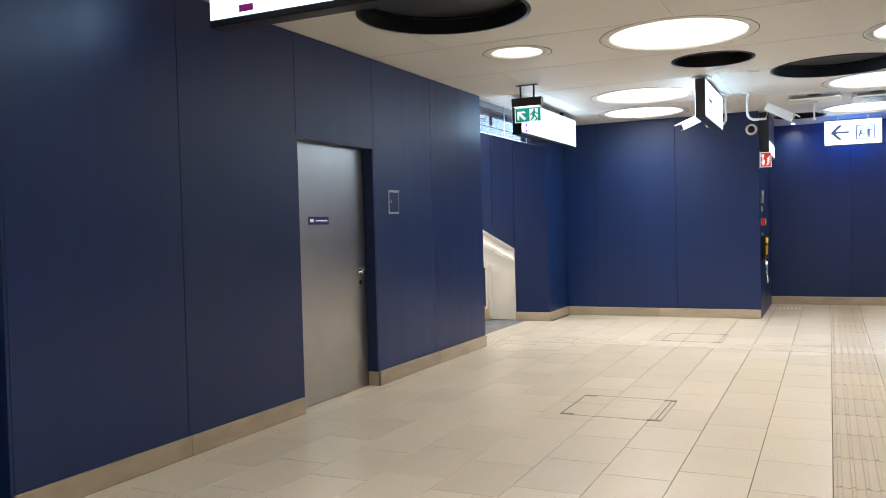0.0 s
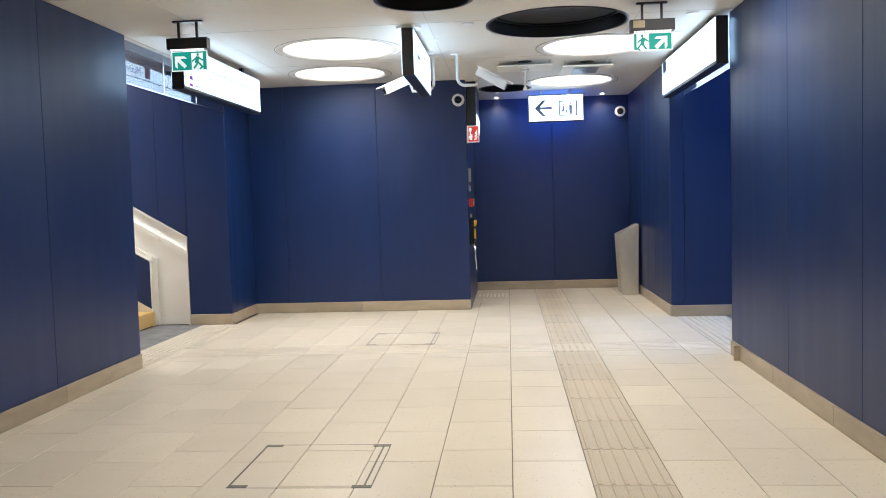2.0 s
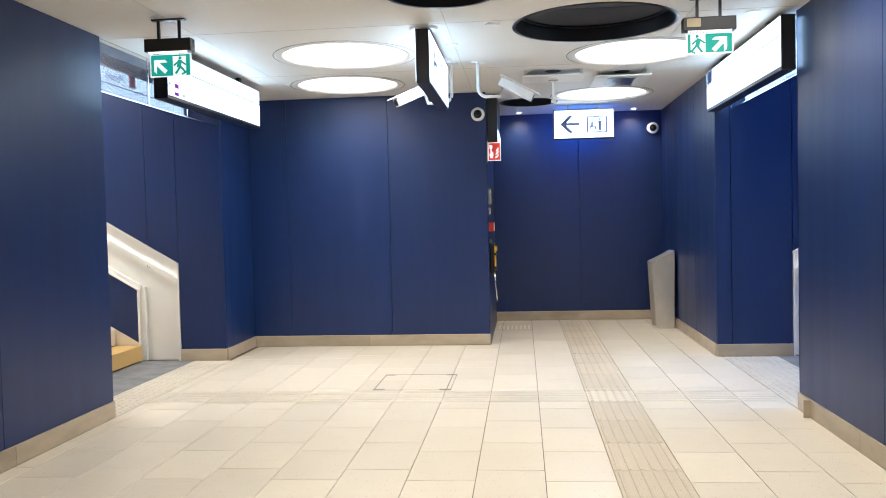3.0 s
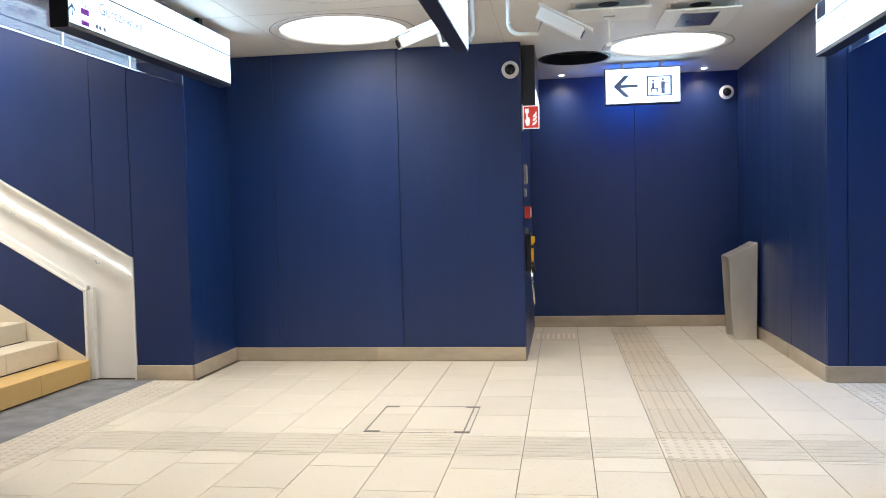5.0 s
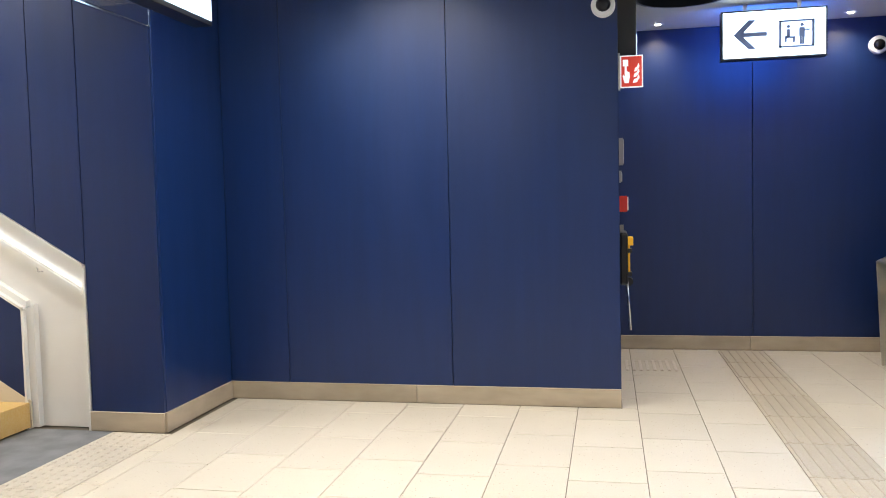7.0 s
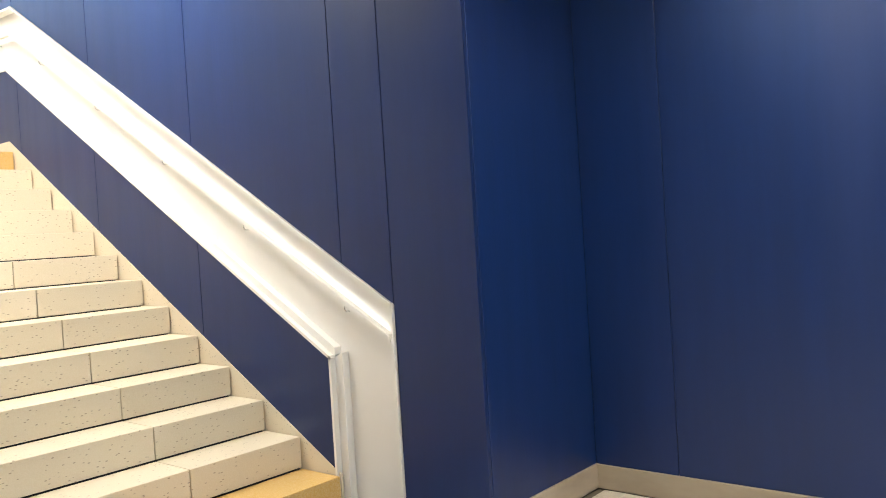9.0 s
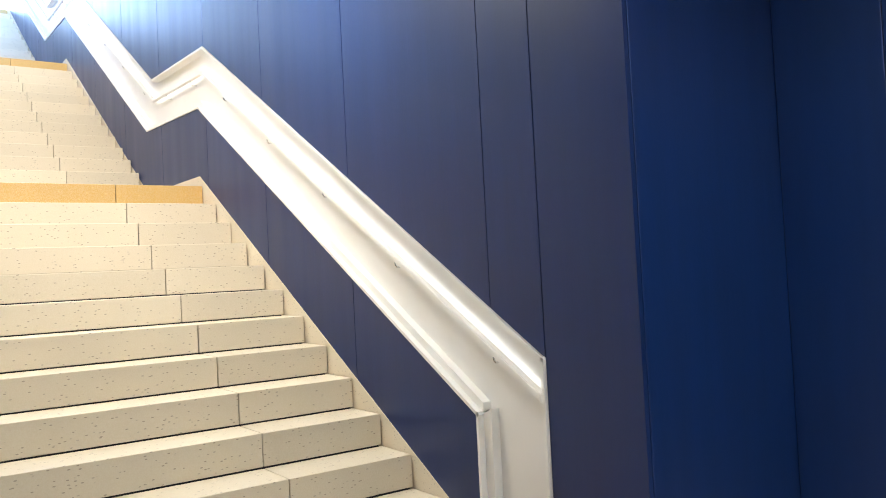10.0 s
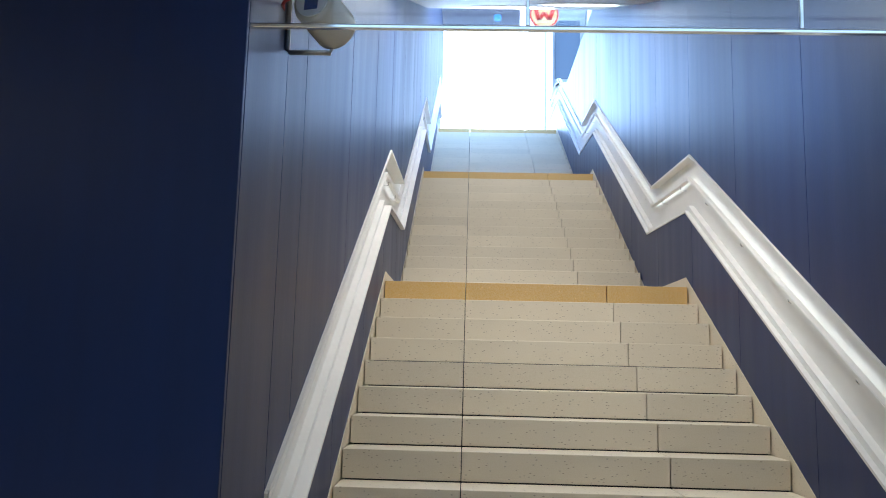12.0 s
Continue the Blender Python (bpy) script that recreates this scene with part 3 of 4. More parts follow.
XSE = -12.7                             # where the stair runs out under the open sky
sof = thing("ceiling_stair", "off-white sloping ceiling above the stair", "ceiling", kind="structure")
part("soffit", prism([(XN - 0.25, soffit_z(XN - 0.25)), (XSE, soffit_z(XSE)), (XSE, 7.0), (XN - 0.25, 7.0)], "y", YS0 + 0.004, YS1 - 0.004), CEIL, sof)
slope = math.degrees(math.atan(SOFFIT_K))
# the last two are unseen, added to brighten the lower steps and walls
for x, y, r in ((-11.4, 10.3, 0.60), (-10.0, 11.0, 0.48), (-7.6, 9.85, 0.60), (-5.4, 10.6, 0.60)):
    lamp = thing("ceiling_light", "large round ceiling light on the sloping stair ceiling", "ceiling light", "round stair lights")
    lamp.matrix_world = pose(x, y, soffit_z(x) - 0.001, 0, slope, 0)
    part("rim", turned([(r - 0.045, -0.012), (r + 0.012, -0.012), (r + 0.02, 0.0), (r - 0.045, 0.0), (r - 0.045, -0.012)], 64), WHITE, lamp, "thin white metal rim")
    part("diffuser", turned([(0.0, -0.009), (r - 0.047, -0.009), (r - 0.047, -0.001), (0.0, -0.001)], 64), LAMP, lamp, "glowing opal diffuser")
    li = bpy.data.lights.new("stair_light", "AREA")
    li.shape, li.size, li.energy, li.color = "DISK", 2 * (r - 0.05), (3.7 if x > -9 else 2.3) * LAMP_WATTS * (r / 0.6) ** 2, (1.0, 0.95, 0.88)
    new("stair_light_source", li).matrix_world = pose(x, y, soffit_z(x), 0, slope, 0) @ pose(0, 0, -0.016)

# street level
street = bmesh.new()
box((-300, -300, 6.45), (XTOP - 2.9, 300, 6.62), bm=street)
box((XTOP - 2.9, YS1 + 0.31, 6.45), (300, 300, 6.62), bm=street)
box((XTOP - 2.9, -300, 6.45), (300, YS0 - 0.31, 6.62), bm=street)
box((2 * XC + 9.7, YS0 - 0.31, 6.45), (300, YS1 + 0.31, 6.62), bm=street)
tagged(part("ground", street, CONCRETE), "pale paved street ground at the top of the stair", "ground", kind="structure")
canopy = thing("exit_canopy", "flat pale canopy over the street exit", "canopy", at=(-18, 10.2, 6.62))
part("roof_plate", box((-1.1, -2.8, 3.55), (1.1, 2.8, 3.75), 0.01), CEIL, canopy)
for sx, sy in ((-0.95, -2.6), (-0.95, 2.6), (0.95, -2.6), (0.95, 2.6)):
    part("post", box((sx - 0.05, sy - 0.05, -0.02), (sx + 0.05, sy + 0.05, 3.55), 0.006), STEEL, canopy)
exit_sign = thing("exit_sign_board", "dark hanging sign board with a blue round pictogram under the canopy", "sign", at=(-18.9, 10.0, 9.29))
for y in (-0.7, 0.6):
    box_part("hanger", (-0.015, y - 0.015, 0.46), (0.015, y + 0.015, 0.88), STEEL, exit_sign)
part("board", box((-0.05, -0.95, 0.02), (0.05, 0.85, 0.46), 0.006), material("dark_board", (0.05, 0.05, 0.08), 0.4), exit_sign)
part("pictogram", turned([(0.0, 0.0), (0.09, 0.0), (0.09, 0.01), (0.0, 0.01)], 24, pose(0.052, 0.33, 0.19, 0, 90, 0)), material("blue_disc", (0.05, 0.2, 0.5), 0.4), exit_sign, "round blue pictogram")
logo = thing("round_logo_sign", "round white sign with an orange-red zigzag mark", "sign", at=(-19.2, 11.42, 9.69))
part("disc", turned([(0.0, 0.0), (0.33, 0.0), (0.34, 0.02), (0.33, 0.04), (0.0, 0.04)], 48, pose(0.05, 0, 0, 0, 90, 0)), material("pale_yellow_disc", (0.62, 0.42, 0.2), 0.4), logo)
part("ring", turned([(0.30, 0.0), (0.335, 0.0), (0.335, 0.012), (0.30, 0.012), (0.30, 0.0)], 48, pose(0.088, 0, 0, 0, 90, 0)), RED, logo)
zig = bmesh.new()
for a, b in (((-0.2, 0.12), (-0.12, -0.14)), ((-0.12, -0.14), (0.0, 0.06)), ((0.0, 0.06), (0.12, -0.14)), ((0.12, -0.14), (0.2, 0.12))):
    prism([(a[0] - 0.05, a[1]), (a[0] + 0.05, a[1]), (b[0] + 0.05, b[1]), (b[0] - 0.05, b[1])], "x", 0.088, 0.1, bm=zig)
part("mark", zig, RED, logo, "orange-red zigzag mark")
box_part("hanger", (0.03, -0.02, 0.30), (0.06, 0.02, 0.48), STEEL, logo)

# ---------------- glass smoke screens above the stair mouths ----------------
for nm, x in (("west", XN + 0.012), ("east", 1.80)):
    g = thing("glass_screen", "clear glass smoke screen with a thin metal edge", "glass screen", "glass smoke screens")
    ys = [YS0 + 0.01, 9.93, 10.74, YS1 - 0.01]
    for a, b in zip(ys, ys[1:]):
        pane = box_part("pane", (x - 0.005, a + 0.003, 2.50), (x + 0.005, b - 0.003, H - 0.002), GLASS, g, 0.001)
        pane.visible_shadow = False
    box_part("edge_profile", (x - 0.009, ys[0], 2.486), (x + 0.009, ys[-1], 2.498), CHROME, g, 0.002, "bright metal edge profile")
    for y in ys[1:-1]:
        box_part("clamp", (x - 0.009, y - 0.006, 2.50), (x + 0.009, y + 0.006, H), CHROME, g, 0.002)

# ---------------- steel door ----------------
door = thing("door_1", "closed brushed steel service door with a small navy sign", "door", kind="structure")
xd = XL - 0.10
box_part("leaf", (xd - 0.045, 5.492, 0.006), (xd, 6.603, 2.098), DOORSTEEL, door, 0.003)
h = part("door_handle", tube([(xd, 6.50, 1.02), (xd + 0.045, 6.50, 1.02), (xd + 0.052, 6.495, 1.02), (xd + 0.052, 6.385, 1.02)], 0.010, 12), CHROME, door, "bent chrome lever handle")
part("rosette", turned([(0.0, 0.0), (0.026, 0.0), (0.026, 0.006), (0.0, 0.008)], 24, pose(xd, 6.50, 1.02, 0, 90, 0)), CHROME, h)
part("keyhole_plate", turned([(0.0, 0.0), (0.022, 0.0), (0.022, 0.005), (0.0, 0.006)], 24, pose(xd, 6.50, 0.93, 0, 90, 0)), CHROME, door)
sg = box_part("sign_plate", (xd, 5.74, 1.44), (xd + 0.002, 6.03, 1.505), NAVYSIGN, door, 0.0, "small navy sign plate")
# unlit white print, brightened by the emission of the sign white
for a, b, z0, z1 in ((5.765, 5.785, 1.460, 1.486), (5.79, 5.81, 1.460, 1.486), (5.84, 6.01, 1.467, 1.476)):
    box_part("lettering_bar", (xd + 0.002, a, z0), (xd + 0.003, b, z1), SIGNWHITE, sg)
blank = thing("door_2", "dark blue flush door in the wall recess", "door", kind="structure")
box_part("leaf", (xd - 0.045, 2.07, 0.006), (xd, 3.01, 2.098), BLUE, blank, 0.003)
hatchbox = thing("wall_cabinet", "small flush key cabinet with chrome edge in the wall", "wall cabinet")
box_part("frame", (XL, 6.87, 1.53), (XL + 0.006, 7.06, 1.745), SATIN, hatchbox, 0.001)
box_part("door", (XL + 0.006, 6.882, 1.545), (XL + 0.009, 7.048, 1.725), BLUE, hatchbox, 0.001)
box_part("lock", (XL + 0.009, 6.90, 1.63), (XL + 0.014, 6.915, 1.65), SATIN, hatchbox, 0.001)
box_part("lip", (XL + 0.006, 6.868, 1.738), (XL + 0.018, 7.062, 1.746), SATIN, hatchbox, 0.001)

# a building across the street, seen over the low stair wall
bld = thing("office_building", "grey-blue building with tall narrow windows across the street", "building", at=(-48, 23.1, 6.62))
part("wall", box((-6, -9.5, 0), (6, 9.5, 26), 0.05), material("facade", (0.16, 0.18, 0.21), 0.6), bld)
part("roof", box((-6.2, -9.7, 26), (6.2, 9.7, 26.5), 0.05), CONCRETE, bld)
PANE = material("dark_window", (0.03, 0.04, 0.06), 0.1)
for i in range(9):
    for k in range(6):
        w = part("window", box((6.0, -9 + i * 2.05, 2 + k * 4), (6.06, -7.7 + i * 2.05, 5.2 + k * 4), 0.02), PANE, bld, "tall dark window")
for i in range(10):
    part("fin", box((6.0, -9.45 + i * 2.05, 0.5), (6.5, -9.15 + i * 2.05, 25.8), 0.03), STEEL, bld)

# ---------------- hanging signs ----------------
def lightbox(name, x0, x1, y0, y1, z0, z1, label):
    s = thing(name, label, "sign", "long lightbox signs", at=(0, 0, 0))
    box_part("housing", (x0 + 0.004, y0, z0), (x1 - 0.004, y1, z1), BLACK, s, 0.004, "black sheet-metal housing")
    for x, d in ((x0, -1), (x1, 1)):
        f = box_part("face", (x - d * 0.004, y0 + 0.01, z0 + 0.03), (x, y1 - 0.01, z1 - 0.012), BOXFACE, s, 0.0, "glowing white sign face")
        zm = z0 + (z1 - z0) * 0.63
        box_part("divider", (x, y0 + 0.01, zm - 0.005), (x + d * 0.0015, y1 - 0.01, zm + 0.005), BLACK, f)
    for y in (y0 + 0.45, y1 - 0.45):
        box_part("hanger", ((x0 + x1) / 2 - 0.02, y - 0.03, z1), ((x0 + x1) / 2 + 0.02, y + 0.03, H), BLACK, s)
    return s


FAINT = material("grey_print", (0.10, 0.13, 0.2), 0.5)
PURPLE = material("purple_print", (0.30, 0.02, 0.52), 0.5)
west_sign = lightbox("lightbox_sign", -3.13, -3.01, 9.27, 11.49, 2.445, 2.84, "long white lightbox sign hung before the stair mouth")
east_sign = lightbox("lightbox_sign", 1.555, 1.665, 9.25, 11.60, 2.465, 2.86, "long white lightbox sign hung before the far stair mouth")
for sgn, xf, xdir in ((west_sign, -3.009, 1), (east_sign, 1.554, -1)):
    y_first = 9.42 if xdir > 0 else 11.45
    words("lettering", "ul. Górczewska", 0.10, frame_xy((xf, y_first - 0.02 * xdir, 2.585), (0, xdir, 0), (0, 0, 1)), FAINT, sgn)
for sgn, xf, xdir in ((west_sign, -3.131, -1), (east_sign, 1.666, 1)):
    y_first = 11.2 if xdir < 0 else 9.5
    words("lettering", "ul. Górczewska", 0.10, frame_xy((xf, y_first - 0.25 * -xdir, 2.53), (0, xdir, 0), (0, 0, 1)), INK, sgn)
    words("lettering", "Młynów", 0.10, frame_xy((xf, y_first + xdir * 1.0, 2.735), (0, xdir, 0), (0, 0, 1)), INK, sgn)
    yy = y_first + xdir * 0.85
    box_part("line_mark", (xf, yy - 0.06, 2.72), (xf + xdir * 0.001, yy + 0.06, 2.83), RED, sgn, 0.0, "red square line mark")
start_sign = thing("lightbox_sign", "long white lightbox sign with a magenta mark hung across the passage", "sign", "long lightbox signs")
box_part("housing", (-3.06, 4.10, 2.585), (-0.95, 4.22, 2.88), BLACK, start_sign, 0.004, "black sheet-metal housing")
sf = box_part("face", (-3.05, 4.095, 2.625), (-0.96, 4.099, 2.875), BOXFACE, start_sign, 0.0, "glowing white sign face")
box_part("mark", (-2.84, 4.093, 2.645), (-2.74, 4.0945, 2.685), material("magenta", (0.7, 0.02, 0.4), 0.5), start_sign, 0.0, "magenta mark")
for x in (-2.7, -1.3):
    box_part("hanger", (x - 0.02, 4.14, 2.88), (x + 0.02, 4.18, H), BLACK, start_sign)


def arrow_shape(bm, m, s, t=0.18):
    """An arrow pointing to -x in a unit square scaled by s, thin along z."""
    def bar(pts):
        lo = [bm.verts.new(m @ Vector((x * s, y * s, 0.0))) for x, y in pts]
        hi = [bm.verts.new(m @ Vector((x * s, y * s, 0.0012))) for x, y in pts]
        bm.faces.new(lo[::-1]), bm.faces.new(hi)
        for i in range(len(pts)):
            bm.faces.new((lo[i], lo[(i + 1) % len(pts)], hi[(i + 1) % len(pts)], hi[i]))
    h = t / 2
    bar([(-0.255, -h), (0.5, -h), (0.5, h), (-0.255, h)])
    bar([(-0.5, 0.0), (-0.05, -0.45), (0.17, -0.45), (-0.26, 0.0)])
    bar([(-0.5, 0.0), (-0.26, 0.0), (0.17, 0.45), (-0.05, 0.45)])
    return bm


PALEINK = material("slate_print", (0.06, 0.09, 0.19), 0.5)
up = bmesh.new()
arrow_shape(up, frame_xy((-3.0088, 9.302, 2.547), (0, 0, -1), (0, 1, 0)), 0.07, 0.14)
part("arrow", up, PALEINK, west_sign, "small slate arrow")
for z0, z1 in ((2.543, 2.578), (2.482, 2.510)):
    box_part("mark", (-3.0092, 9.385, z0), (-3.008, 9.466, z1), PURPLE, west_sign, 0.0, "purple mark")
for ya, yb in ((9.53, 9.555), (9.565, 9.59), (9.61, 9.635)):
    box_part("lettering_bar", (-3.0092, ya, 2.492), (-3.008, yb, 2.515), FAINT, west_sign)
box_part("pictogram", (1.5528, 11.36, 2.725), (1.554, 11.56, 2.845), PALEINK, east_sign, 0.0, "slate pictogram field")
lift = thing("lift_sign", "white lightbox sign with slate arrow and lift pictogram", "sign")
box_part("housing", (0.115, 13.865, 2.455), (0.895, 13.965, 2.835), BLACK, lift, 0.004, "black housing")
box_part("face", (0.128, 13.86, 2.468), (0.882, 13.864, 2.822), BOXFACE, lift, 0.0, "glowing white sign face")
ab = bmesh.new()
arrow_shape(ab, frame_xy((0.33, 13.8595, 2.645), (1, 0, 0), (0, 0, 1)), 0.25, 0.13)
part("arrow", ab, PALEINK, lift, "slate blue arrow")
pic = bmesh.new()
for a, b, c, e in ((0.545, 0.559, 2.53, 2.74), (0.785, 0.799, 2.53, 2.74), (0.545, 0.799, 2.53, 2.544), (0.545, 0.799, 2.726, 2.74),
                   (0.60, 0.622, 2.61, 2.67), (0.60, 0.66, 2.60, 2.615), (0.645, 0.657, 2.565, 2.61), (0.585, 0.597, 2.57, 2.62), (0.692, 0.728, 2.61, 2.68), (0.695, 0.707, 2.55, 2.61), (0.714, 0.726, 2.55, 2.61), (0.728, 0.765, 2.655, 2.667)):
    box((a - 0.003, 13.857, c), (b + 0.003, 13.8595, e), bm=pic)
for x, z in ((0.611, 2.69), (0.71, 2.70)):
    turned([(0.0, 0.0), (0.014, 0.0), (0.014, 0.0015), (0.0, 0.0015)], 16, frame_xy((x, 13.8595, z), (1, 0, 0), (0, 0, 1)), bm=pic)
# unseen glowing sheet, added behind the sign to tint the wall blue
box_part("rear_face", (0.128, 13.966, 2.468), (0.882, 13.970, 2.822), BACKGLOW, lift, 0.0, "unseen bluish glow added to light the bay wall")
part("pictogram", pic, PALEINK, lift, "slate blue lift pictogram")
for x in (0.3, 0.7):
    box_part("hanger", (x - 0.015, 13.90, 2.835), (x + 0.015, 13.93, H), WPLASTIC, lift)

panel_sign = thing("blade_sign", "white blade sign in a black case under the ceiling", "sign")
box_part("housing", (-1.068, 9.20, 2.47), (-0.968, 10.70, 2.868), BLACK, panel_sign, 0.004, "black metal case")
for x, d in ((-0.964, 1), (-1.072, -1)):
    box_part("face", (x - d * 0.004, 9.21, 2.485), (x, 10.69, 2.855), BOXFACE, panel_sign, 0.0, "glowing white sign face")
ab = bmesh.new()
arrow_shape(ab, frame_xy((-0.9635, 9.58, 2.68), (0, 1, 0), (0, 0, 1)), 0.26, 0.13)
part("arrow", ab, PALEINK, panel_sign)
for y in (10.05, 10.3):
    bars = bmesh.new()
    box((-0.9645, y, 2.57), (-0.9625, y + 0.15, 2.57), bm=bars), box((-0.9645, y, 2.75), (-0.9625, y + 0.15, 2.77), bm=bars)
    box((-0.9645, y, 2.57), (-0.9625, y + 0.02, 2.77), bm=bars), box((-0.9645, y + 0.13, 2.57), (-0.9625, y + 0.15, 2.77), bm=bars)
    part("pictogram", bars, PALEINK, panel_sign)
for y in (9.32, 10.55):
    box_part("hanger", (-1.038, y - 0.03, 2.868), (-0.998, y + 0.03, H - 0.02), BLACK, panel_sign)
    part("ceiling_plate", turned([(0.0, -0.02), (0.10, -0.02), (0.11, 0.0), (0.0, 0.0)], 32, pose(-1.018, y, H)), WPLASTIC, panel_sign)


def exit_light(x0, x1, y, z0, z1, mirror, label):
    """A suspended emergency exit light: ceiling bar, two rods, housing with a row of lights, and a green plate."""
    s = thing("exit_sign", label, "exit sign", "green exit signs")
    zh = z1 - 0.09
    box_part("housing", (x0 - 0.008, y - 0.04, zh), (x1 + 0.008, y + 0.04, z1), BLACK, s, 0.005, "black lamp housing")
    n = 14
    for k in range(n):
        u = x0 + 0.03 + (x1 - x0 - 0.06) * k / (n - 1)
        box_part("light_point", (u - 0.006, y - 0.043, zh - 0.012), (u + 0.006, y - 0.02, zh), POINT, s)
    plate = box_part("plate", (x0 + 0.015, y - 0.004, z0), (x1 - 0.005, y + 0.004, zh - 0.012), SIGNWHITE, s, 0.001, "clear-edged sign plate")
    box_part("green_face", (x0 + 0.025, y - 0.006, z0 + 0.008), (x1 - 0.015, y - 0.004, zh - 0.018), GREEN, plate, 0.0, "glowing green face")
    w, c = x1 - x0, (x0 + x1) / 2
    sx = -1 if mirror else 1
    xa, zc = c - sx * w * 0.22, (z0 + zh - 0.02) / 2
    door_x = c + sx * w * 0.22
    box_part("door_mark", (door_x - 0.048, y - 0.0075, zc - 0.068), (door_x + 0.048, y - 0.006, zc + 0.066), SIGNWHITE, plate)
    run = bmesh.new()
    for px, pz, rot, lx, lz in ((0.0, 0.012, 12, 0.030, 0.055), (-0.012 * sx, -0.034, 38 * sx, 0.014, 0.055), (0.026 * sx, -0.028, -40 * sx, 0.014, 0.05), (0.035 * sx, -0.052, 60 * sx, 0.012, 0.04), (-0.026, 0.012, 50, 0.011, 0.04), (0.03, 0.016, -55, 0.011, 0.04)):
        box((-lx / 2, 0, -lz / 2), (lx / 2, 0.001, lz / 2), bm=run)
        bmesh.ops.transform(run, matrix=pose(door_x + px, y - 0.0088, zc + pz, 0, rot, 0), verts=run.verts[-8:])
    turned([(0.0, 0.0), (0.011, 0.0), (0.011, 0.001), (0.0, 0.001)], 12, frame_xy((door_x + 0.006 * sx, y - 0.0078, zc + 0.052), (1, 0, 0), (0, 0, 1)), bm=run)
    part("exit_mark", run, GREEN, plate)
    ar = bmesh.new()
    ang = -45 if not mirror else -135
    arrow_shape(ar, frame_xy((xa, y - 0.0065, zc), (1, 0, 0), (0, 0, 1)) @ pose(0, 0, 0, 0, 0, ang), 0.125, 0.24)
    part("arrow", ar, SIGNWHITE, plate)
    for x in (c - 0.075, c + 0.075):
        box_part("rod", (x - 0.009, y - 0.009, z1), (x + 0.009, y + 0.009, H - 0.012), BLACK, s)
    box_part("ceiling_bar", (c - 0.12, y - 0.02, H - 0.012), (c + 0.12, y + 0.02, H), BLACK, s)
    return s


exit_light(-2.90, -2.58, 8.71, 2.50, 2.76, False, "green exit sign with white arrow on two rods")
er = exit_light(0.80, 1.13, 8.845, 2.525, 2.765, True, "green exit sign with white arrow and yellowed paper tag")
box_part("paper_tag", (0.815, 8.80, 2.70), (0.905, 8.804, 2.755), material("paper_tag", (0.55, 0.45, 0.3), 0.7), er, 0.0, "yellowed paper tag")

# ---------------- cameras and ceiling fittings ----------------
def bullet_camera(at_top, body_from, body_to, label):
    c = thing("security_camera", label, "security camera", "tube-mounted cameras")
    a = Vector(at_top)
    part("ceiling_plate", turned([(0.0, -0.012), (0.055, -0.012), (0.06, 0.0), (0.0, 0.0)], 24, pose(*at_top)), WPLASTIC, c)
    b0, b1 = Vector(body_from), Vector(body_to)
    side = Vector((b0.x - a.x, b0.y - a.y, 0)).normalized()
    zlow = b0.z - 0.10
    pts = [a, Vector((a.x, a.y, zlow + 0.08))] + arc((a.x + side.x * 0.08, a.y + side.y * 0.08, zlow + 0.08), 0.08, math.pi, math.pi * 1.5, side, (0, 0, 1)) + [Vector((b0.x, b0.y, zlow)) - side * 0.03, b0]
    part("mount_tube", tube(pts, 0.016, 10), WPLASTIC, c, "bent white tube")
    d = b1 - b0
    m = d.to_track_quat("Y", "Z").to_matrix().to_4x4()
    m.translation = b0
    L = d.length
    body = box((-0.05, -0.04, -0.02), (0.05, L, 0.065), 0.012)
    bmesh.ops.transform(body, matrix=m, verts=body.verts)
    part("body", body, WPLASTIC, c)
    hood = box((-0.058, -0.06, 0.066), (0.058, L + 0.05, 0.078), 0.003)
    bmesh.ops.transform(hood, matrix=m, verts=hood.verts)
    part("sun_hood", hood, WPLASTIC, c)
    part("lens", turned([(0.0, 0.0), (0.03, 0.0), (0.03, 0.006), (0.0, 0.004)], 20, m @ pose(0, L, 0.02, -90, 0, 0)), BLACK, c)
    return c


bullet_camera((-0.94, 10.78, H), (-1.19, 10.76, 2.64), (-1.43, 10.62, 2.515), "white bullet camera on a bent tube facing the stair")
bullet_camera((-0.69, 10.75, H), (-0.46, 10.77, 2.68), (-0.20, 10.75, 2.535), "white bullet camera on a bent tube facing the passage")


def dome_camera(x, y, z, ny):
    c = thing("dome_camera", "white dome camera with dark glass on the blue wall", "security camera", "dome cameras", at=(x, y, z))
    m = pose(0, 0, 0, 90, 0, 0)
    part("ring", turned([(0.045, 0.0), (0.078, 0.0), (0.078, 0.028), (0.07, 0.042), (0.048, 0.046), (0.045, 0.0)], 32, m), WPLASTIC, c)
    part("dome", turned([(0.048, 0.036), (0.046, 0.052), (0.036, 0.070), (0.020, 0.080), (0.0, 0.084)], 24, m), material("smoked_dome", (0.012, 0.012, 0.014), 0.18, spec=0.25), c)


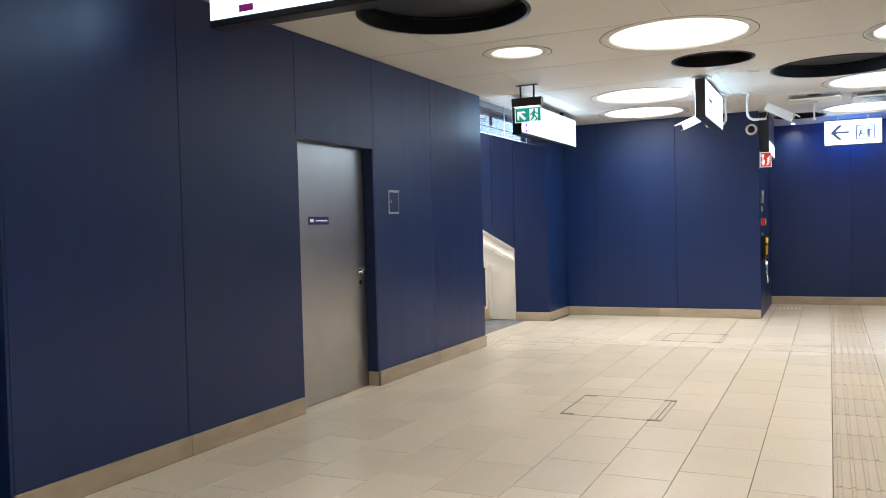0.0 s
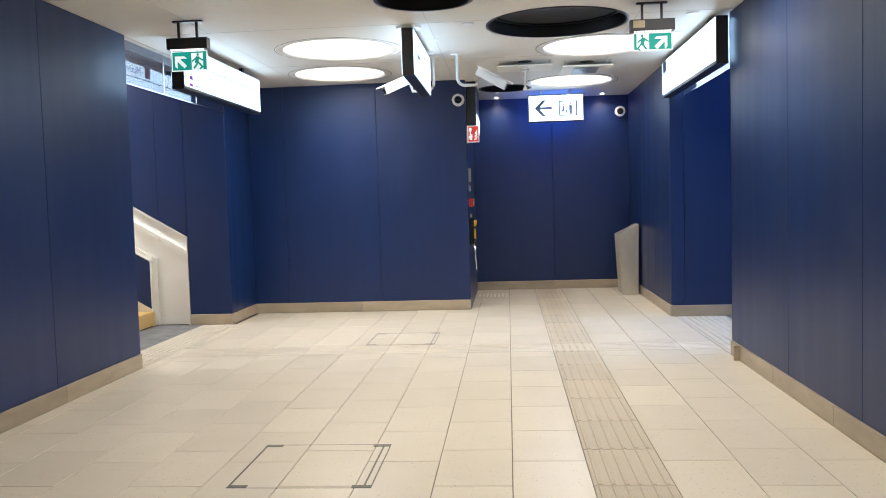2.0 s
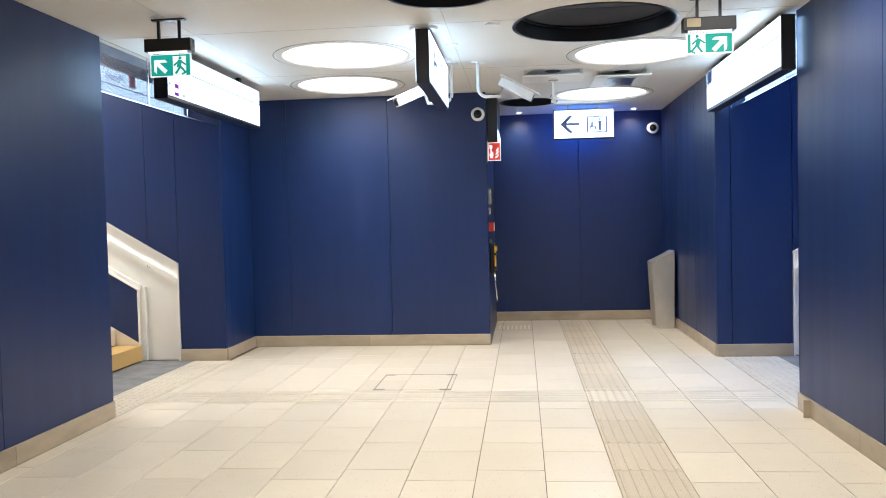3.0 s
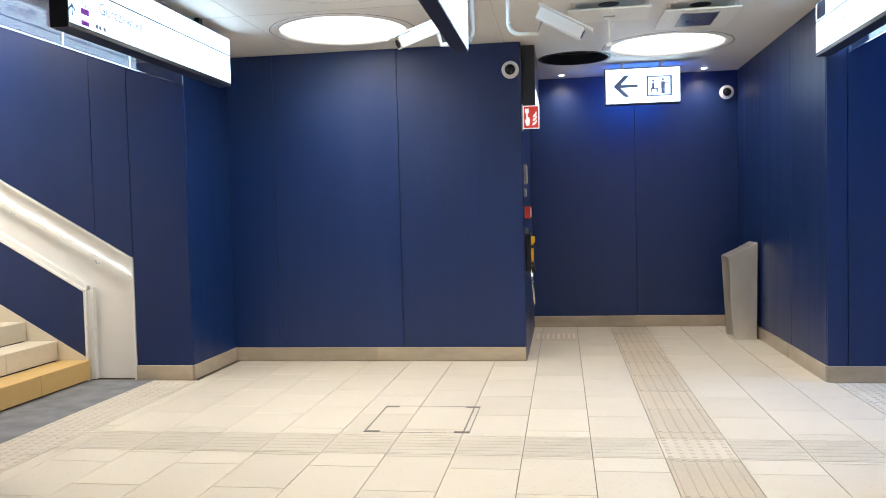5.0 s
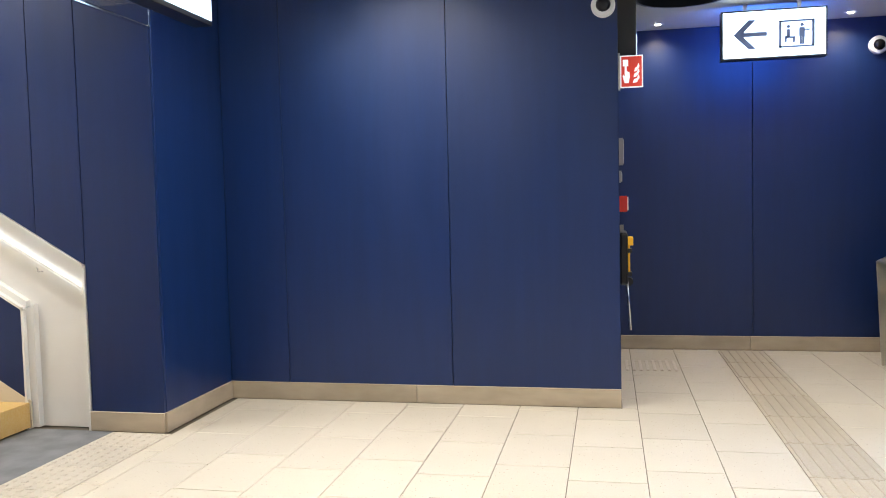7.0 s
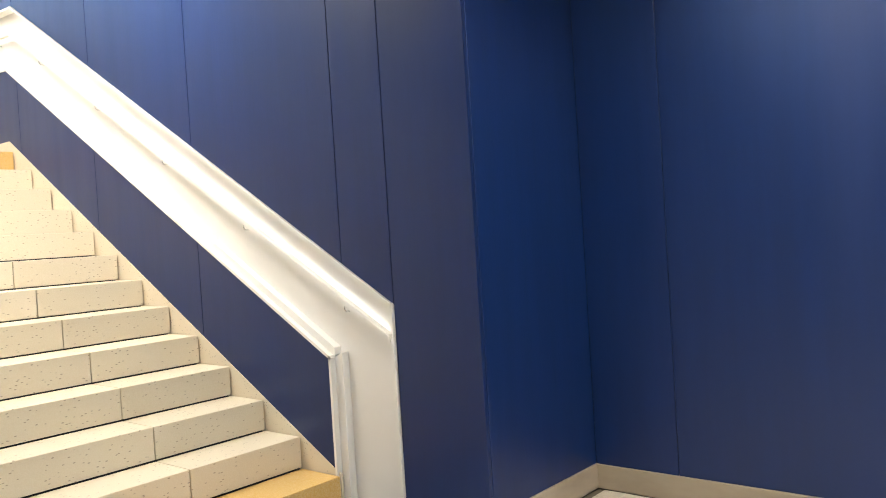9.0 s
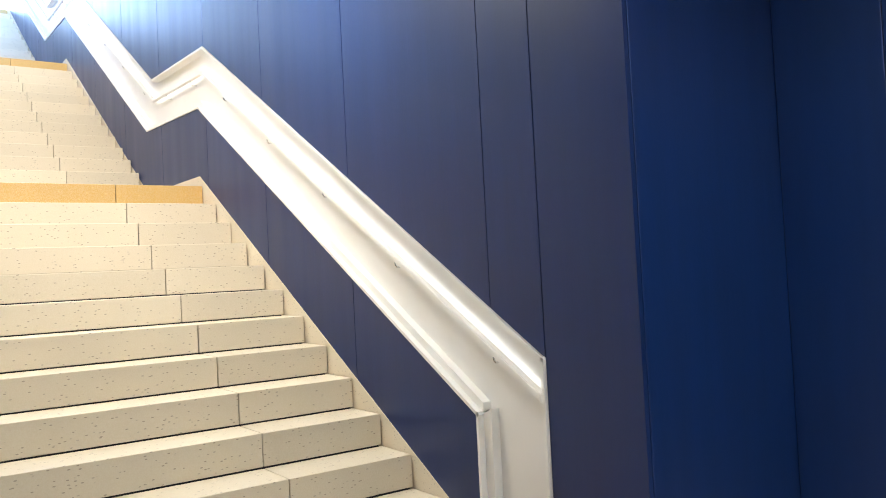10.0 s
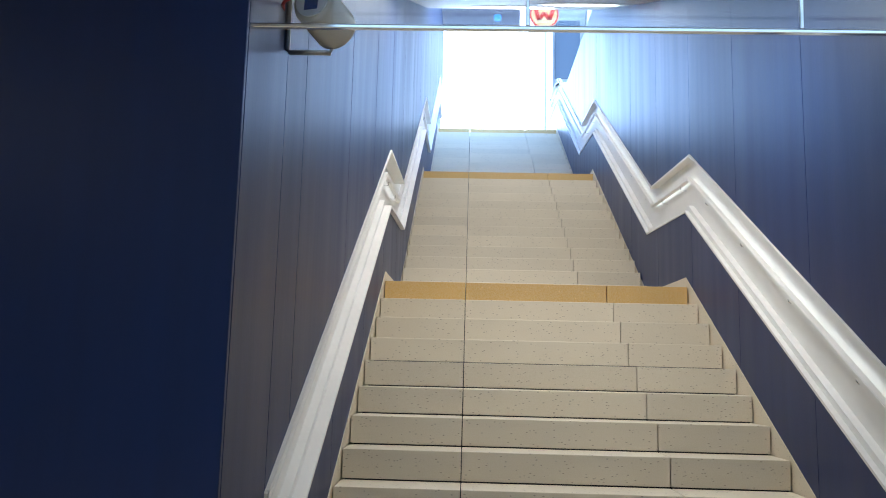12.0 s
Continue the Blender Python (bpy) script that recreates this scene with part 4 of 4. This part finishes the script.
dome_camera(-0.79, YB, 2.645, -1)
dome_camera(1.51, YB2, 2.65, -1)
for x, y, lab in ((-0.505, 9.3, "small white box detector with a red indicator on the ceiling"), (-0.86, 9.94, "flat white ceiling disc"), (1.38, 9.3, "flat white ceiling disc"), (1.42, 10.1, "flat white ceiling disc"), (0.1, 13.2, "flat white ceiling disc")):
    if "smoke" in lab:
        c = thing("smoke_detector", lab, "smoke detector", at=(x, y, H))
        box_part("base", (-0.062, -0.045, -0.022), (0.062, 0.045, 0.0), WPLASTIC, c, 0.006)
        box_part("chamber", (-0.045, -0.034, -0.045), (0.045, 0.034, -0.021), WPLASTIC, c, 0.008)
        box_part("indicator", (-0.012, -0.037, -0.038), (0.012, -0.033, -0.028), RED, c)
    else:
        c = thing("ceiling_disc", lab, "ceiling fitting", "flat ceiling discs", at=(x, y, H))
        part("disc", turned([(0.0, -0.008), (0.05, -0.008), (0.055, 0.0), (0.0, 0.0)], 28), WPLASTIC, c)
for x, y in ((-0.33, 14.5), (1.23, 14.5)):
    c = thing("downlight", "small recessed downlight, lit", "downlight", "small downlights", at=(x, y, H))
    part("rim", turned([(0.03, -0.004), (0.048, -0.004), (0.05, 0.0), (0.03, 0.0), (0.03, -0.004)], 24), WPLASTIC, c)
    part("lens", turned([(0.0, -0.012), (0.02, -0.010), (0.03, -0.001), (0.0, -0.001)], 20), LED, c)
    li = bpy.data.lights.new("downlight", "SPOT")
    li.energy, li.spot_size, li.shadow_soft_size, li.color = 1.3, radians(150), 0.03, (1, 0.83, 0.6)
    li.spot_blend = 1.0
    new("downlight_source", li).matrix_world = pose(x, y, H - 0.02)
for x0, x1, y0, y1 in ((-0.28, 0.33, 11.27, 11.67), (0.44, 1.0, 11.45, 12.1)):
    c = thing("access_panel", "white ceiling panel held below the ceiling on brackets", "ceiling panel", "lowered access panels")
    box_part("plate", (x0, y0, H - 0.065), (x1, y1, H - 0.05), WHITE, c, 0.003)
    for a in (x0 + 0.02, x1 - 0.05):
        for b in (y0 + 0.02, y1 - 0.05):
            box_part("bracket", (a, b, H - 0.05), (a + 0.03, b + 0.03, H), CHROME, c, 0.002)
    part("opening_trim", turned([(0.0, -0.003), (0.07, -0.003), (0.08, 0.0), (0.0, 0.0)], 24, pose((x0 + x1) / 2, y0 + 0.12, H)), VOID, c, "small dark round opening")
    if x0 > 0:
        box_part("grille", (x0 + 0.14, y0 + 0.1, H - 0.069), (x1 - 0.14, y1 - 0.1, H - 0.065), STEEL, c)

rod = thing("hanging_bracket", "white bracket rod hanging below a lowered ceiling panel", "bracket", at=(0.025, 11.42, H - 0.065))
box_part("latch", (-0.032, -0.02, -0.045), (0.032, 0.02, 0.0), WPLASTIC, rod, 0.004, "small latch block")
box_part("latch_pin", (-0.045, -0.024, -0.030), (0.045, -0.018, -0.018), STEEL, rod)
part("rod", tube([(0, 0, -0.04), (0, 0, -0.225)], 0.011, 10), WPLASTIC, rod)
box_part("foot", (-0.022, -0.018, -0.245), (0.022, 0.018, -0.215), WPLASTIC, rod, 0.004)

# ---------------- things on the side of the block ----------------
# slight emission lifts the red print; the white marks also use a glowing material
SIGNRED = glowing("brightened_sign_red", (0.8, 0.05, 0.03), 0.006, (0.72, 0.05, 0.03))
fs = thing("fire_alarm_sign", "red and white fire call point sign projecting from the wall", "sign")
box_part("plate", (XB + 0.014, 12.577, 2.115), (XB + 0.16, 12.583, 2.325), SIGNWHITE, fs, 0.001)
box_part("red_face", (XB + 0.022, 12.575, 2.123), (XB + 0.152, 12.577, 2.317), SIGNRED, fs, 0.0, "red printed face")
box_part("button_mark", (XB + 0.032, 12.573, 2.255), (XB + 0.066, 12.575, 2.297), SIGNWHITE, fs)
hand_pts = [(0.043, 2.277), (0.055, 2.277), (0.057, 2.223), (0.073, 2.215), (0.077, 2.185), (0.067, 2.145), (0.042, 2.145), (0.029, 2.19), (0.034, 2.202), (0.043, 2.192)]
part("finger_mark", prism([(XB + x, z) for x, z in hand_pts], "y", 12.5715, 12.5728), SIGNWHITE, fs)
for k, z in enumerate((2.145, 2.183, 2.218)):
    o = 0.004 * k
    pts = [(0.094 + o, z), (0.12, z + 0.004), (0.138, z + 0.032), (0.133, z + 0.056), (0.122, z + 0.032), (0.102 + o, z + 0.022)]
    part("flame_mark", prism([(XB + x, q) for x, q in pts], "y", 12.573, 12.575), SIGNWHITE, fs)
box_part("bracket", (XB, 12.56, 2.10), (XB + 0.014, 12.60, 2.34), STEEL, fs)
duct = thing("black_case", "tall black metal display case fixed high on the wall", "display case")
box_part("case", (XB, 12.70, 2.30), (XB + 0.125, 13.9, H - 0.005), BLACK, duct, 0.006)
box_part("screen", (XB + 0.125, 12.74, 2.33), (XB + 0.129, 13.86, 2.49), BOXFACE, duct)
cp = thing("fire_call_point", "small red fire call point on the wall", "call point")
box_part("case", (XB, 12.75, 1.30), (XB + 0.055, 12.86, 1.41), RED, cp, 0.004)
box_part("cover", (XB + 0.055, 12.76, 1.31), (XB + 0.063, 12.85, 1.40), WPLASTIC, cp, 0.002)
for z0, z1, w in ((1.62, 1.80, 0.03), (1.50, 1.58, 0.018)):
    sb = thing("switch_box", "small grey metal wall box", "wall box", "wall boxes on the block")
    box_part("case", (XB, 12.70, z0), (XB + w, 12.82, z1), STEEL, sb, 0.003)
    box_part("cover", (XB + w, 12.71, z0 + 0.01), (XB + w + 0.004, 12.81, z1 - 0.01), WPLASTIC, sb)
ec = thing("evacuation_chair", "folded black and yellow evacuation chair hung on the wall", "evacuation chair")
box_part("seat_pack", (XB, 12.72, 0.80), (XB + 0.055, 13.10, 1.16), BLACK, ec, 0.015, "folded black fabric seat")
box_part("yellow_bar", (XB + 0.055, 12.74, 0.86), (XB + 0.070, 12.765, 1.10), YELLOW, ec, 0.006, "yellow tube cover")
box_part("yellow_bar", (XB + 0.055, 12.99, 0.86), (XB + 0.070, 13.015, 1.10), YELLOW, ec, 0.006, "yellow tube cover")
box_part("yellow_cap", (XB + 0.055, 12.73, 1.07), (XB + 0.092, 12.80, 1.13), YELLOW, ec, 0.008, "yellow handle block")
for z in (0.86, 1.02):
    part("strap_buckle", box((XB + 0.05, 12.73, z), (XB + 0.082, 12.80, z + 0.03), 0.005), BLACK, ec)
for ya, yb in ((12.74, 12.80), (12.86, 12.80), (13.00, 12.94)):
    part("leg_tube", tube([(XB + 0.05, ya, 0.82), (XB + 0.07, yb, 0.48)], 0.008, 8), CHROME, ec, "thin metal leg")
part("castor", turned([(0.0, -0.015), (0.03, -0.015), (0.03, 0.015), (0.0, 0.015)], 20, pose(XB + 0.06, 12.78, 0.82, 90, 0, 0)), BLACK, ec)
box_part("wall_hook", (XB, 12.80, 1.16), (XB + 0.03, 12.84, 1.21), STEEL, ec)

# ---------------- litter bin ----------------
BINSTEEL = material("satin_bin_steel", (0.72, 0.68, 0.61), 0.42, 1.0)
varied(BINSTEEL, (0.76, 0.72, 0.65), (0.64, 0.61, 0.55), (5, 5, 2), rough=(0.36, 0.5), bump=0.05, bump_scale=(200, 200, 5))
bin_ = thing("litter_bin", "tapered brushed steel litter bin with sloping open top", "litter bin")
t_ = 0.012
for y0 in (13.70, 14.075):
    part("side_plate", prism([(1.36, 0.0), (1.585, 0.0), (1.60, 0.985), (1.315, 0.845)], "y", y0, y0 + t_, bevel=0.003), BINSTEEL, bin_, "tapered steel side plate")
part("back_plate", prism([(1.573, 0.0), (1.585, 0.0), (1.60, 0.985), (1.588, 0.98)], "y", 13.712, 14.075), BINSTEEL, bin_)
part("front_plate", prism([(1.468, 0.02), (1.478, 0.02), (1.458, 0.86), (1.448, 0.86)], "y", 13.712, 14.075), BINSTEEL, bin_)
part("liner", prism([(1.482, 0.05), (1.57, 0.05), (1.575, 0.90), (1.462, 0.84)], "y", 13.73, 14.06), material("bin_inside", (0.05, 0.045, 0.04), 0.7), bin_, "dark inner bin")
part("top_frame", prism([(1.318, 0.838), (1.345, 0.852), (1.345, 0.864), (1.318, 0.85)], "y", 13.712, 14.075), BINSTEEL, bin_)
part("top_frame", prism([(1.54, 0.945), (1.60, 0.975), (1.60, 0.99), (1.54, 0.96)], "y", 13.712, 14.075), BINSTEEL, bin_)
box_part("foot", (1.48, 13.72, 0.0), (1.57, 14.06, 0.05), BINSTEEL, bin_)
for k in range(3):
    y0 = 13.735 + k * 0.12
    part("top_slat", prism([(1.35, 0.85), (1.54, 0.943), (1.54, 0.953), (1.35, 0.86)], "y", y0, y0 + 0.085), BINSTEEL, bin_, "bright steel slat of the sloping top")

# ---------------- horn loudspeaker in the stairwell ----------------
horn = thing("loudspeaker", "cream tubular loudspeaker on a wall bracket with a red cable", "loudspeaker", at=(-3.944, 9.266, 2.69))
CREAM = material("cream_plastic", (0.62, 0.58, 0.48), 0.4)
mh = pose(0, 0, 0, 0, -98, -17)
part("shell", turned([(0.0, -0.17), (0.07, -0.17), (0.078, -0.15), (0.08, 0.0), (0.08, 0.012), (0.074, 0.012), (0.068, -0.05), (0.0, -0.06)], 32, mh), CREAM, horn)
part("back_plate", turned([(0.0, -0.176), (0.06, -0.176), (0.06, -0.168), (0.0, -0.168)], 24, mh), WPLASTIC, horn)
part("label_plate", box((-0.035, -0.025, -0.179), (0.035, 0.025, -0.176)), INK, horn)
bpy.data.objects["label_plate"].matrix_local = mh
part("bracket", tube([(0.0, -0.166, 0.18), (0.0, -0.166, -0.085), (0.0, -0.155, -0.095), (0.0, -0.01, -0.095), (0.0, 0.0, -0.07)], 0.010, 8), STEEL, horn, "bent steel bracket")
box_part("wall_plate", (-0.05, -0.185, 0.08), (0.01, -0.178, 0.20), STEEL, horn)
part("cable", tube([(0.165, -0.075, 0.055), (0.18, -0.10, 0.035), (0.15, -0.145, 0.03), (0.09, -0.168, 0.045), (0.04, -0.176, 0.05)], 0.006, 8), RED, horn, "red cable")

# ---------------- floor ----------------
floor = thing("floor", "cream terrazzo tile floor with tactile guiding strips", "floor", kind="structure")
box_part("bed", (XL - 1.2, Y0, -0.12), (XR + 1.2, YB2 + 0.1, -0.008), GROUT, floor)
PX, PY = 0.3885, 0.572
CX0 = 0.18
TILES = {}


def tile_mesh(w, d, kind):
    key = (round(w, 3), round(d, 3), kind)
    if key in TILES:
        return TILES[key]
    verts, faces = [], []
    g, gy, c = 0.0021, 0.0036, 0.0012

    def slab(x0, y0, x1, y1, z0, z1, ch):
        n = len(verts)
        verts.extend([(x0, y0, z0), (x1, y0, z0), (x1, y1, z0), (x0, y1, z0), (x0, y0, z1 - ch), (x1, y0, z1 - ch), (x1, y1, z1 - ch), (x0, y1, z1 - ch),
                      (x0 + ch, y0 + ch, z1), (x1 - ch, y0 + ch, z1), (x1 - ch, y1 - ch, z1), (x0 + ch, y1 - ch, z1)])
        for q in ((0, 1, 5, 4), (1, 2, 6, 5), (2, 3, 7, 6), (3, 0, 4, 7), (4, 5, 9, 8), (5, 6, 10, 9), (6, 7, 11, 10), (7, 4, 8, 11), (8, 9, 10, 11)):
            faces.append(tuple(n + i for i in q))
    slab(-w / 2 + g, -d / 2 + gy, w / 2 - g, d / 2 - gy, -0.02, 0.0, c)
    if kind == "rib_y":
        for k in range(6):
            x = -w / 2 + w * (k + 0.5) / 6
            slab(x - 0.0125, -d / 2 + 0.012, x + 0.0125, d / 2 - 0.012, -0.001, 0.0045, 0.004)
    if kind == "rib_x":
        for k in range(6):
            y = -d / 2 + d * (k + 0.5) / 6
            slab(-w / 2 + 0.012, y - 0.014, w / 2 - 0.012, y + 0.014, -0.001, 0.0018, 0.0026)
    if kind == "blister":
        nx, ny = max(1, round(w / 0.066)), max(1, round(d / 0.066))
        for i in range(nx):
            for j in range(ny):
                x, y = -w / 2 + w * (i + 0.5) / nx, -d / 2 + d * (j + 0.5) / ny
                slab(x - 0.015, y - 0.015, x + 0.015, y + 0.015, -0.001, 0.005, 0.0055)
    me = bpy.data.meshes.new("tile")
    me.from_pydata(verts, [], faces)
    me.materials.append(STONE if kind == "plain" else TACTILE if kind == "rib_y" else TACTILE_PALE)
    TILES[key] = me
    return me


far_v, far_f = [], []
made = [0]


def lay(x0, x1, y0, y1, kind="plain"):
    if x1 - x0 < 0.03 or y1 - y0 < 0.03:
        return
    me = tile_mesh(x1 - x0, y1 - y0, kind)
    c = ((x0 + x1) / 2, (y0 + y1) / 2)
    if (3.6 < c[1] < 12.6 and made[0] < 300) or kind != "plain":
        ob = new("tactile_tile" if kind != "plain" else "tile", me)
        ob.parent, ob.location = floor, (*c, 0)
        ob.rotation_euler = (random.gauss(0, 0.0006), random.gauss(0, 0.0006), 0)
        made[0] += kind == "plain"
    else:
        n = len(far_v)
        far_v.extend([(v.co.x + c[0], v.co.y + c[1], v.co.z) for v in me.vertices])
        far_f.extend([tuple(n + i for i in p.vertices) for p in me.polygons])


BAND = (9.595, 9.983)
HATCHES = ((-1.63, -0.90, 6.09, 6.80), (-1.62, -0.945, 10.045, 10.74))
cols = range(-10, 5)
for k in cols:
    x0, x1 = max(CX0 + k * PX, XL + 0.012), min(CX0 + (k + 1) * PX, XR - 0.012)
    off = 7.262 if k % 2 == 0 else 7.066
    for j in range(-21, 15):
        y0, y1 = off + j * PY, off + (j + 1) * PY
        y0, y1 = max(y0, Y0 + 0.01), min(y1, YB2 - 0.02)
        if x1 <= XB and y0 > YB - 0.04:
            continue
        if x0 < XB - 0.05:
            y1 = min(y1, YB - 0.016)
            if x1 > XB + 0.03 and y1 - y0 < PY - 0.01 or x1 > XB + 0.03 and y0 > YB - 0.02:
                ya = max(y0, YB - 0.016)
                lay(XB + 0.002, x1, ya, min(off + (j + 1) * PY, YB2 - 0.02))
        kind = "rib_y" if k == 0 else "plain"
        for a, b in ((y0, min(y1, BAND[0])), (max(y0, BAND[1]), y1)):
            lay(x0, x1, a, b, kind)
for j in range(-10, 5):
    a, b = CX0 + j * PX, CX0 + (j + 1) * PX
    a, b = max(a, XL + 0.012), min(b, XR - 0.012)
    lay(a, b, *BAND, "rib_x" if j != 0 else "blister")
for side in (-1, 1):
    for j in range(7):
        y0, y1 = YS0 + 0.02 + j * 0.375, min(YS0 + 0.02 + (j + 1) * 0.375, YS1 - 0.016)
        xa, xb = (-3.85, XL + 0.008) if side < 0 else (XR - 0.008, 2 * XC + 3.85)
        lay(xa, xb, y0, y1, "blister")
for i in range(8):
    stud = box_part("tactile_stud", (XB + 0.05 + i * 0.055, 13.74, -0.001), (XB + 0.075 + i * 0.055, 14.16, 0.0045), TACTILE, floor, 0.002)
rest = bpy.data.meshes.new("tile_field")
rest.from_pydata(far_v, [], far_f)
rest.materials.append(STONE)
tagged(part("tile_field", rest, None, floor), "cream terrazzo tiles further along the passage", kind="stuff")
for xa, xb in ((-4.44, -3.852), (2 * XC + 3.852, 2 * XC + 4.44)):
    m_ = thing("entrance_mat", "dark grey ribbed entrance mat sunk at the stair foot", "mat", "stair foot mats")
    box_part("mat_body", (xa, YS0 + 0.004, -0.02), (xb, YS1 - 0.004, -0.001), MAT, m_, 0.002)
FRAME = material("hatch_steel", (0.13, 0.115, 0.09), 0.5, 0.5)
for x0, x1, y0, y1 in HATCHES:
    hch = thing("floor_hatch", "tile-filled floor hatch with worn metal corner plates", "floor hatch", "floor hatches")
    w = 0.007
    for a, b, c, e in ((x0, x1, y0, y0 + 0.0035), (x0, x1, y1 - 0.0035, y1), (x0, x0 + 0.011, y0, y1), (x1 - w, x1, y0, y1)):
        box_part("edge_bar", (a, c, -0.004), (b, e, 0.0012), FRAME, hch)
    for cx, cy, dx, dy in ((x0, y0, 1, 1), (x1, y0, -1, 1), (x0, y1, 1, -1), (x1, y1, -1, -1)):
        box_part("corner_plate", (cx, cy, -0.004), (cx + dx * 0.10, cy + dy * 0.038, 0.0022), FRAME, hch, 0.0005)
    box_part("side_bar", (x1 - 0.045, y0, -0.004), (x1 - 0.035, y1, 0.0012), FRAME, hch)
